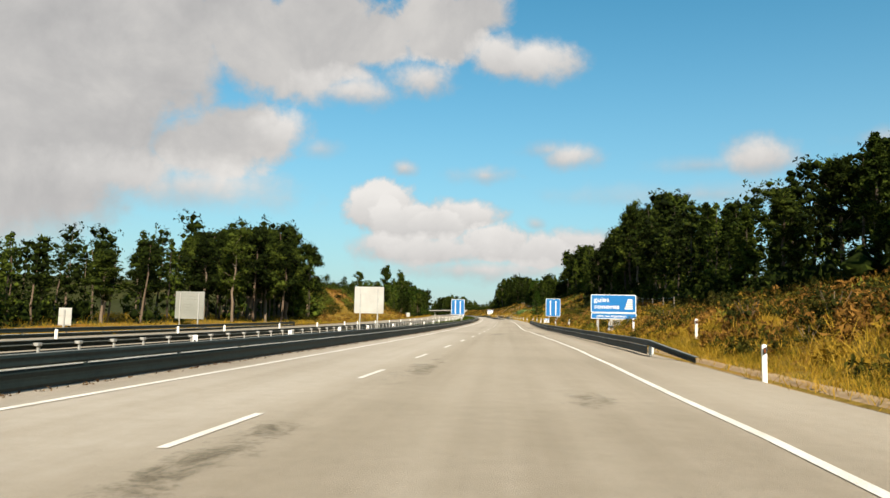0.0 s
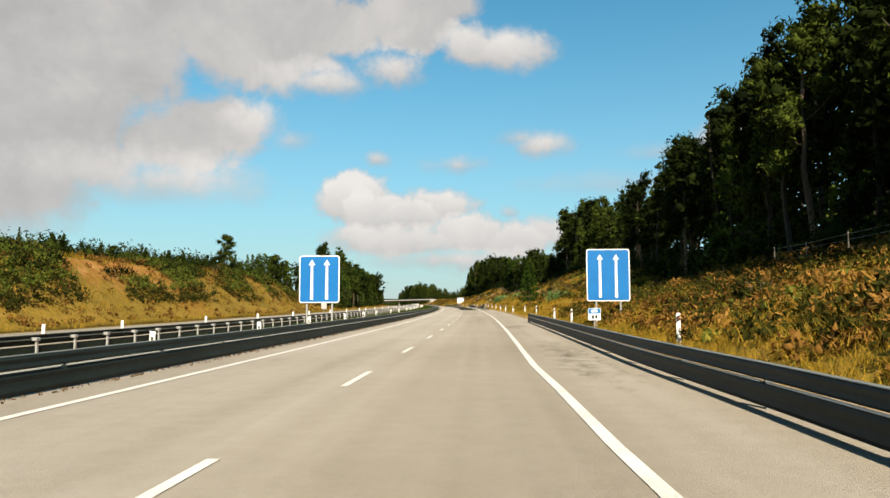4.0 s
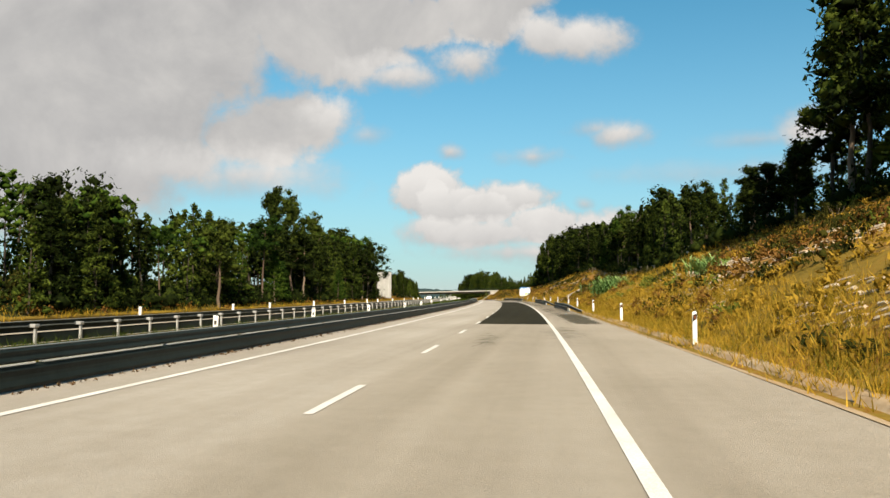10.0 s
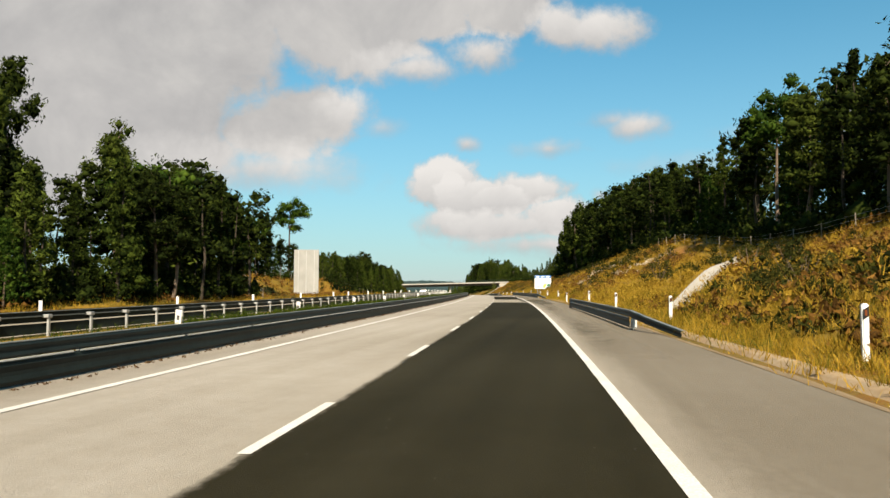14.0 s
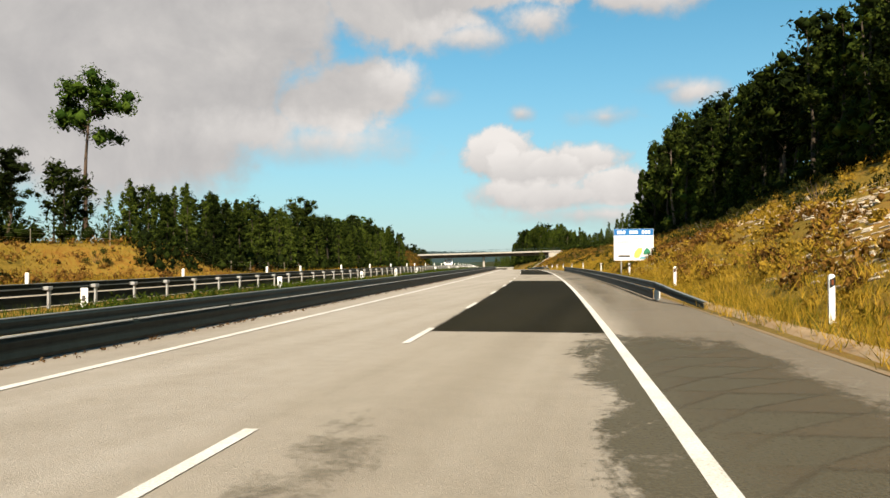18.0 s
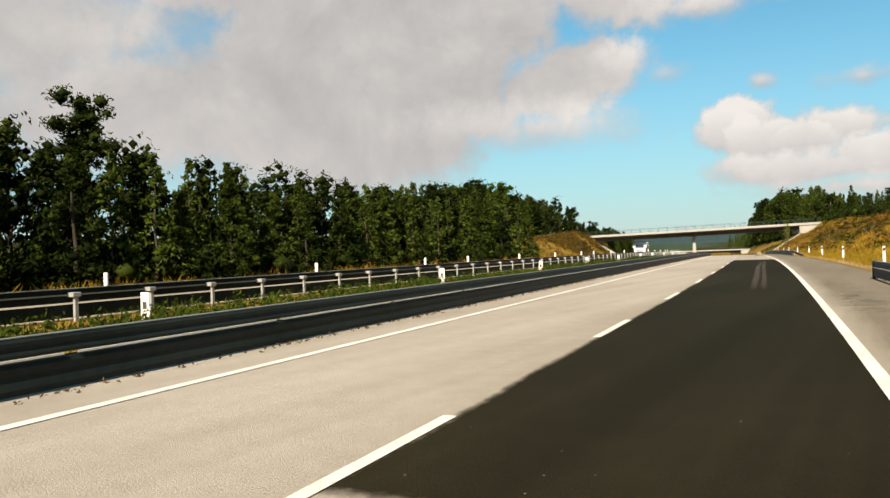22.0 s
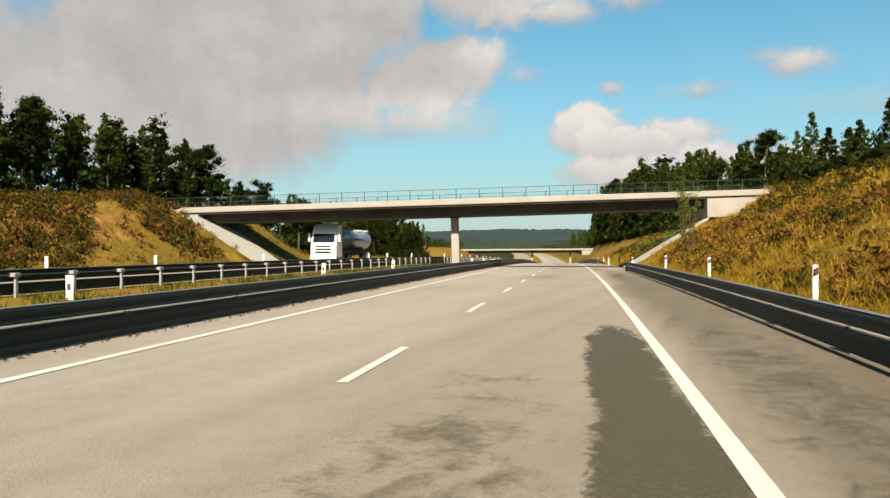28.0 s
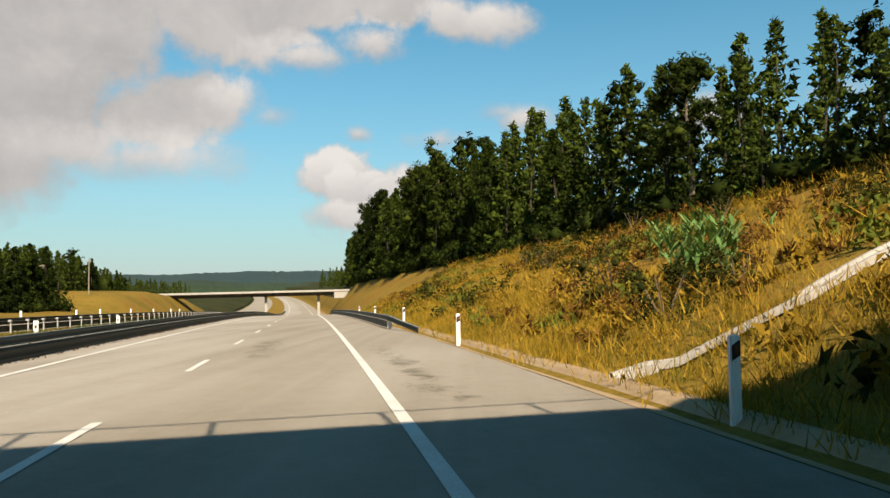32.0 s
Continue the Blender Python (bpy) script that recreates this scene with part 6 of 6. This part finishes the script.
def scrub(name, pts, rng, leaves, r0, r1, size, mat, squash=0.75, droop=-0.6):
    """Low shrubs as leaf masses round the given ground points."""
    n = len(pts)
    r = rng.uniform(r0, r1, n)
    c = pts + np.c_[np.zeros((n, 2)), r * 0.45]
    V, F = leaf_cloud(rng, c, r, n * leaves, size * 1.25, droop, squash)
    if leaves < 10:
        return from_arrays(name, V, F, mat)
    kv, kf = cores(rng, c, r * (0.7 if size > 0.22 else 0.5))
    return from_arrays(name, np.concatenate([V, kv]), np.concatenate([F, kf + len(V)]), mat)


shrubs = tagged(new("bank_scrub"), "dry orange and olive scrub covering the banks", "scrub", kind="stuff")
for name, seed, n, mat, r0, r1, cut in (("rust_scrub", 1.0, 5200, "scrub_rust", 0.22, 0.55, 0.02), ("gold_scrub", 4.0, 5200, "scrub_gold", 0.18, 0.45, -0.05), ("olive_scrub", 8.0, 6500, "scrub_olive", 0.20, 0.60, 0.06)):
    P, yd = scatter(rng, n, 20, 720, slope_d)
    keep = ~((yd[:, 0] > BRIDGE1[0] - 4) & (yd[:, 0] < BRIDGE1[0] + 9)) & clear_of_drains(yd, 1.0)
    child(name, scrub(name, patchy(P[keep], yd[keep], seed, cut), rng, 44, r0, r1, 0.19, M[mat]), shrubs)["kind"] = "stuff"
for name, y0, y1, n, mat, seed, cut in (("rust_cover", 545, 627, 1500, "scrub_rust", 11.0, -0.12), ("olive_cover", 545, 627, 1100, "scrub_olive", 13.0, 0.0), ("green_cover", 645, 720, 500, "scrub_green", 15.0, 0.1), ("rust_cover", 25, 125, 1000, "scrub_rust", 23.0, -0.1), ("olive_cover", 25, 165, 1300, "scrub_olive", 25.0, 0.0), ("rust_cover", 120, 185, 700, "scrub_rust", 27.0, -0.1), ("olive_cover", 20, 215, 2600, "scrub_olive", 17.0, 0.0), ("green_cover", 30, 300, 900, "scrub_green", 19.0, 0.12)):
    P, yd = scatter(rng, n, y0, y1, slope_d)
    keep = clear_of_drains(yd, 1.0)
    child(name, scrub(name, patchy(P[keep], yd[keep], seed, cut, 0.11), rng, 50, 0.2, 0.6, 0.19, M[mat]), shrubs)["kind"] = "stuff"
for name, y0, y1, n, mat, up in (("left_olive", 135, 262, 2600, "scrub_olive", 0.3), ("left_green", 146, 262, 2400, "scrub_green", 0.45), ("left_dark", 146, 262, 2000, "leaf", 0.6), ("left_olive", 585, 630, 700, "scrub_olive", 0.0), ("left_rust", 585, 630, 700, "scrub_rust", 0.0)):
    P, yd = scatter(rng, n, y0, y1, lambda y, r: OPP_L - 2.5 - keyed(y, L_WIDTH) * (up + (1.3 - up) * r.random()))
    keep = ~((yd[:, 0] > BRIDGE1[0] - 7) & (yd[:, 0] < BRIDGE1[0] + 5))
    child(name, scrub(name, patchy(P[keep], yd[keep], 21.0 + up, -0.15, 0.1), rng, 32, 0.25, 0.8, 0.2, M[mat]), shrubs)["kind"] = "stuff"
P, yd = scatter(rng, 1080, 268, 558, lambda y, r: -29.4 - 4.0 * r.random())
P = P[(yd[:, 0] < 386) | (yd[:, 0] > 438)]
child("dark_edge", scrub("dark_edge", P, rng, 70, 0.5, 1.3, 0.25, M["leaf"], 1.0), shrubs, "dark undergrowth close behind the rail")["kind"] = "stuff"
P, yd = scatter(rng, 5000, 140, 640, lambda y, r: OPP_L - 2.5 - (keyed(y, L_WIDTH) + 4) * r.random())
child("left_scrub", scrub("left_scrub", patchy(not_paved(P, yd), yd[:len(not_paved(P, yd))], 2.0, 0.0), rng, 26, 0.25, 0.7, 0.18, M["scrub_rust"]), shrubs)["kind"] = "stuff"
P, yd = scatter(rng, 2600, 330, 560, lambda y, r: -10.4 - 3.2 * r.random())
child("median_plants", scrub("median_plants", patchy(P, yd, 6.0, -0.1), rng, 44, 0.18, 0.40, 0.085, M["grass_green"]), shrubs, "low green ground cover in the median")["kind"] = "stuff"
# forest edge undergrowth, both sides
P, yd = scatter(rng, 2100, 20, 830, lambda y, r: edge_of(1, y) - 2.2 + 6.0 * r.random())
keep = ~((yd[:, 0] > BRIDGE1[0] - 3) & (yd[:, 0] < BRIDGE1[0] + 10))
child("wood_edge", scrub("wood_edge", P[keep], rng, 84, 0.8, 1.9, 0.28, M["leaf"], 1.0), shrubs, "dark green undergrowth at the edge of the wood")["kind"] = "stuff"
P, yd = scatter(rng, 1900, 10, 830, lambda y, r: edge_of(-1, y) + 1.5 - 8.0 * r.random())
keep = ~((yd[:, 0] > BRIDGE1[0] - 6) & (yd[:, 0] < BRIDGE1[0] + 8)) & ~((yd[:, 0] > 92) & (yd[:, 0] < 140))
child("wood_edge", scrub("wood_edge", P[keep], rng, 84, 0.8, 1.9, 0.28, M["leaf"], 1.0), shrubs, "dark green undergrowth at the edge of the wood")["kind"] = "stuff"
# litter of leaves and clods along the foot of the median rail
P, yd = scatter(rng, 5200, 20, 700, lambda y, r: RAIL_L + 0.16 + 0.10 * abs(r.normal()))
child("rail_litter", scrub("rail_litter", P + [0, 0, 0.06], rng, 4, 0.015, 0.045, 0.05, M["litter"]), shrubs, "dry leaves and dirt along the rail")["kind"] = "stuff"

for _ in range(150):
    y = pick.uniform(25, 700)
    d = keyed(y, R_LINE) + VERGE + keyed(y, R_WIDTH) * pick.uniform(0.1, 1.0)
    if not BRIDGE1[0] - 6 < y < BRIDGE1[0] + 11:
        plant("bush", y, d, pick.uniform(0.7, 1.9), 0.05)
for _ in range(50):
    y = pick.uniform(150, 625)
    plant("bush", y, OPP_L - 3 - keyed(y, L_WIDTH) * pick.uniform(0.2, 1.2), pick.uniform(0.8, 2.4), 0.05)


def reeds(y, d, n, h, r):
    """A clump of giant cane: upright stems with long arching blades."""
    e = tagged(new("cane_clump"), "grey-green clump of tall cane on the bank", "reeds", "cane clumps")
    q = np.random.default_rng(int(y * 10))
    base = at(y, d, height(y, d))
    e.matrix_basis = Matrix.Translation(base)
    V, F, S, SF = [], [], [], []
    for _ in range(n):
        px, py = q.normal(size=2) * r * 0.5
        hh = h * q.uniform(0.55, 1.0)
        lx, ly = q.normal(size=2) * 0.12 * hh
        o = len(S)
        for k, rad in ((0, 0.02), (1, 0.008)):
            for a in range(3):
                S.append((px + lx * k + rad * math.cos(a * 2.09), py + ly * k + rad * math.sin(a * 2.09), -0.2 + hh * k))
        SF += [(o + a, o + (a + 1) % 3, o + 3 + (a + 1) % 3, o + 3 + a) for a in range(3)]
        for k in range(7):
            f = 0.1 + 0.75 * k / 6
            bx, by, bz = px + lx * f, py + ly * f, hh * f
            a = q.uniform(0, 6.28)
            L = q.uniform(0.4, 0.75) * h / 1.5
            c, s = math.cos(a), math.sin(a)
            o = len(V)
            for t, up, w in ((0, 0, 0.035), (0.45, 0.45, 0.045), (0.8, 0.72, 0.004)):
                V += [(bx + c * L * t - s * w, by + s * L * t + c * w, bz + up * L), (bx + c * L * t + s * w, by + s * L * t - c * w, bz + up * L)]
            F += [(o, o + 1, o + 3, o + 2), (o + 2, o + 3, o + 5, o + 4)]
    child("stalk", mesh_from("stalk", S, SF, M["cane"]), e)["kind"] = "stuff"
    child("foliage", mesh_from("foliage", V, F, M["cane"]), e)["kind"] = "stuff"
    return e


for a in ((654.2, 7.6, 34, 0.95, 0.9), (655.8, 9.2, 8, 1.1, 0.4), (661.0, 11.2, 40, 1.2, 1.6), (301.5, 6.9, 80, 1.0, 1.5), (304.0, 7.6, 90, 1.2, 1.7), (307.0, 8.6, 80, 1.2, 1.7), (199.4, 8.2, 50, 1.2, 1.3), (268, 8.6, 40, 1.1, 1.2)):
    reeds(*a)


def stones(name, y0, y1, label, lean=0.47, step=0.95):
    """Broken slabs of pale rock along strata that climb the bank towards smaller y."""
    q = np.random.default_rng(int(y0))
    V, F = [], []
    y_low = y0
    while y_low < y1 + 16:
        u = q.uniform(0, 0.6)
        while u < 20:
            y, d = y_low - u + 0.10 * q.normal(), 5.5 + lean * u + 0.05 * q.normal()
            L = q.uniform(0.10, 0.34)
            top = VERGE + keyed(y, R_WIDTH) - 0.8
            if y0 < y < y1 and d < top and noise.noise((y * 0.13, d * 0.32, y0)) + 0.30 * noise.noise((y * 0.9, d * 1.1, 4.0)) > 0.02:
                c = at(y, d, height(y, d))
                ax = (at(y - 1, d + lean, height(y - 1, d + lean)) - at(y, d, height(y, d))).normalized()
                out = Vector((-0.75, 0.0, 0.66))
                side = ax.cross(out).normalized()
                w, h = q.uniform(0.035, 0.09), q.uniform(0.03, 0.08)
                o = len(V)
                for a, b in ((-1, -1), (1, -1), (1, 1), (-1, 1)):
                    V.append(c + ax * a * L * q.uniform(0.8, 1.1) + side * b * w * q.uniform(0.7, 1.2) - out * 0.08)
                for a, b in ((-1, -1), (1, -1), (1, 1), (-1, 1)):
                    V.append(c + ax * a * L * q.uniform(0.55, 0.95) + side * b * w * q.uniform(0.4, 0.9) + out * h * q.uniform(0.6, 1.1))
                F += [(o + 4, o + 5, o + 6, o + 7)] + [(o + k, o + (k + 1) % 4, o + 4 + (k + 1) % 4, o + 4 + k) for k in range(4)]
            u += L * 2 + q.uniform(0.02, 0.35)
        y_low += step * q.uniform(0.7, 1.3)
    return tagged(new(name, mesh_from(name, V, F, M["strata_stone"])), label, "stones", kind="stuff")


stones("bank_stones", 218, 290, "bands of pale broken rock in the cutting")
stones("bank_stones", 376, 478, "bands of pale broken rock in the cutting")


def fence(y0, y1, d_of, label, step=4.5):
    e = tagged(new("fence"), label, "fence")
    me = tube("post", 0.03, -0.3, 1.1, M["fence_post"], 6)
    y, last = y0, None
    while y <= y1:
        d = d_of(y)
        p = at(y, d, height(y, d))
        child("post", me, e, m=Matrix.Translation(p))
        if last is not None:
            for k, z in enumerate((0.4, 0.75, 1.0)):
                a, b = last + Vector((0, 0, z)), p + Vector((0, 0, z))
                V = [a, b, b + Vector((0, 0, 0.008)), a + Vector((0, 0, 0.008)), a + Vector((0.012, 0, 0.007)), b + Vector((0.012, 0, 0.007))]
                child("wire", mesh_from("wire", V, [(0, 1, 2, 3), (0, 4, 5, 1), (4, 3, 2, 5)], M["galv"]), e)
        last = p
        y += step


fence(322, 400, lambda y: edge_of(1, y) - 3.2, "thin wooden post and wire fence above the bank")
fence(96, 150, lambda y: edge_of(1, y) - 3.0, "thin wooden post and wire fence above the bank")
fence(385, 470, lambda y: edge_of(-1, y) + 2.0, "thin post and wire fence before the wood")
for y, d, h in ((770, -44, 7.0), (792, -43, 7.0)):
    e = tagged(new("utility_pole"), "slim pale utility pole on the far bank", "pole", "utility poles")
    e.matrix_basis = Matrix.Translation(at(y, d, height(y, d)))
    child("pole", tube("pole", 0.13, -0.5, h, M["fence_post"], 8, 0.09), e)
    child("crossarm", bevel_box("crossarm", -0.7, 0.7, -0.05, 0.05, h - 0.6, h - 0.48, M["fence_post"], 0.01), e)

# thin saplings before the bridge
for y, d, h in ((622, 6.2, 4.5), (619.7, 6.2, 4.3), (627.8, 7.0, 5.0)):
    plant("sapling", y, d, h)


# ---------------------------------------------------------------- distance
def far_ridge(name, dist, a0, a1, base, amp, mat, label, seed):
    """A wooded ridge on the horizon with a ragged outline; a: degrees left of +y."""
    V, F = [], []
    n = 420
    c = at(700, -10)
    for i in range(n + 1):
        a = radians(a0 + (a1 - a0) * i / n)
        top = base + amp * (noise.noise((i * 0.018, seed, 0)) + 0.35 * noise.noise((i * 0.07, seed, 3))) + dist * 0.0022 * noise.noise((i * 0.9, seed, 5))
        for k, (r, h) in enumerate(((0.90, -30.0), (0.95, top * 0.55), (1.0, top), (1.08, -30.0))):
            V.append((c.x - math.sin(a) * dist * r, c.y + math.cos(a) * dist * r, h))
    for i in range(n):
        for k in range(3):
            F.append((i * 4 + k, i * 4 + k + 1, (i + 1) * 4 + k + 1, (i + 1) * 4 + k))
    return tagged(new(name, mesh_from(name, V, F, mat, False)), label, "hills", kind="structure")


far_ridge("backdrop", 2600, -40, 70, 62, 24, M["far_green"], "dark wooded hills on the horizon, distance haze painted in as blue-green", 1.0)
far_ridge("backdrop", 760, -40, 60, 9, 5, M["far_green2"], "dark green wooded ridge in the distance", 5.0)
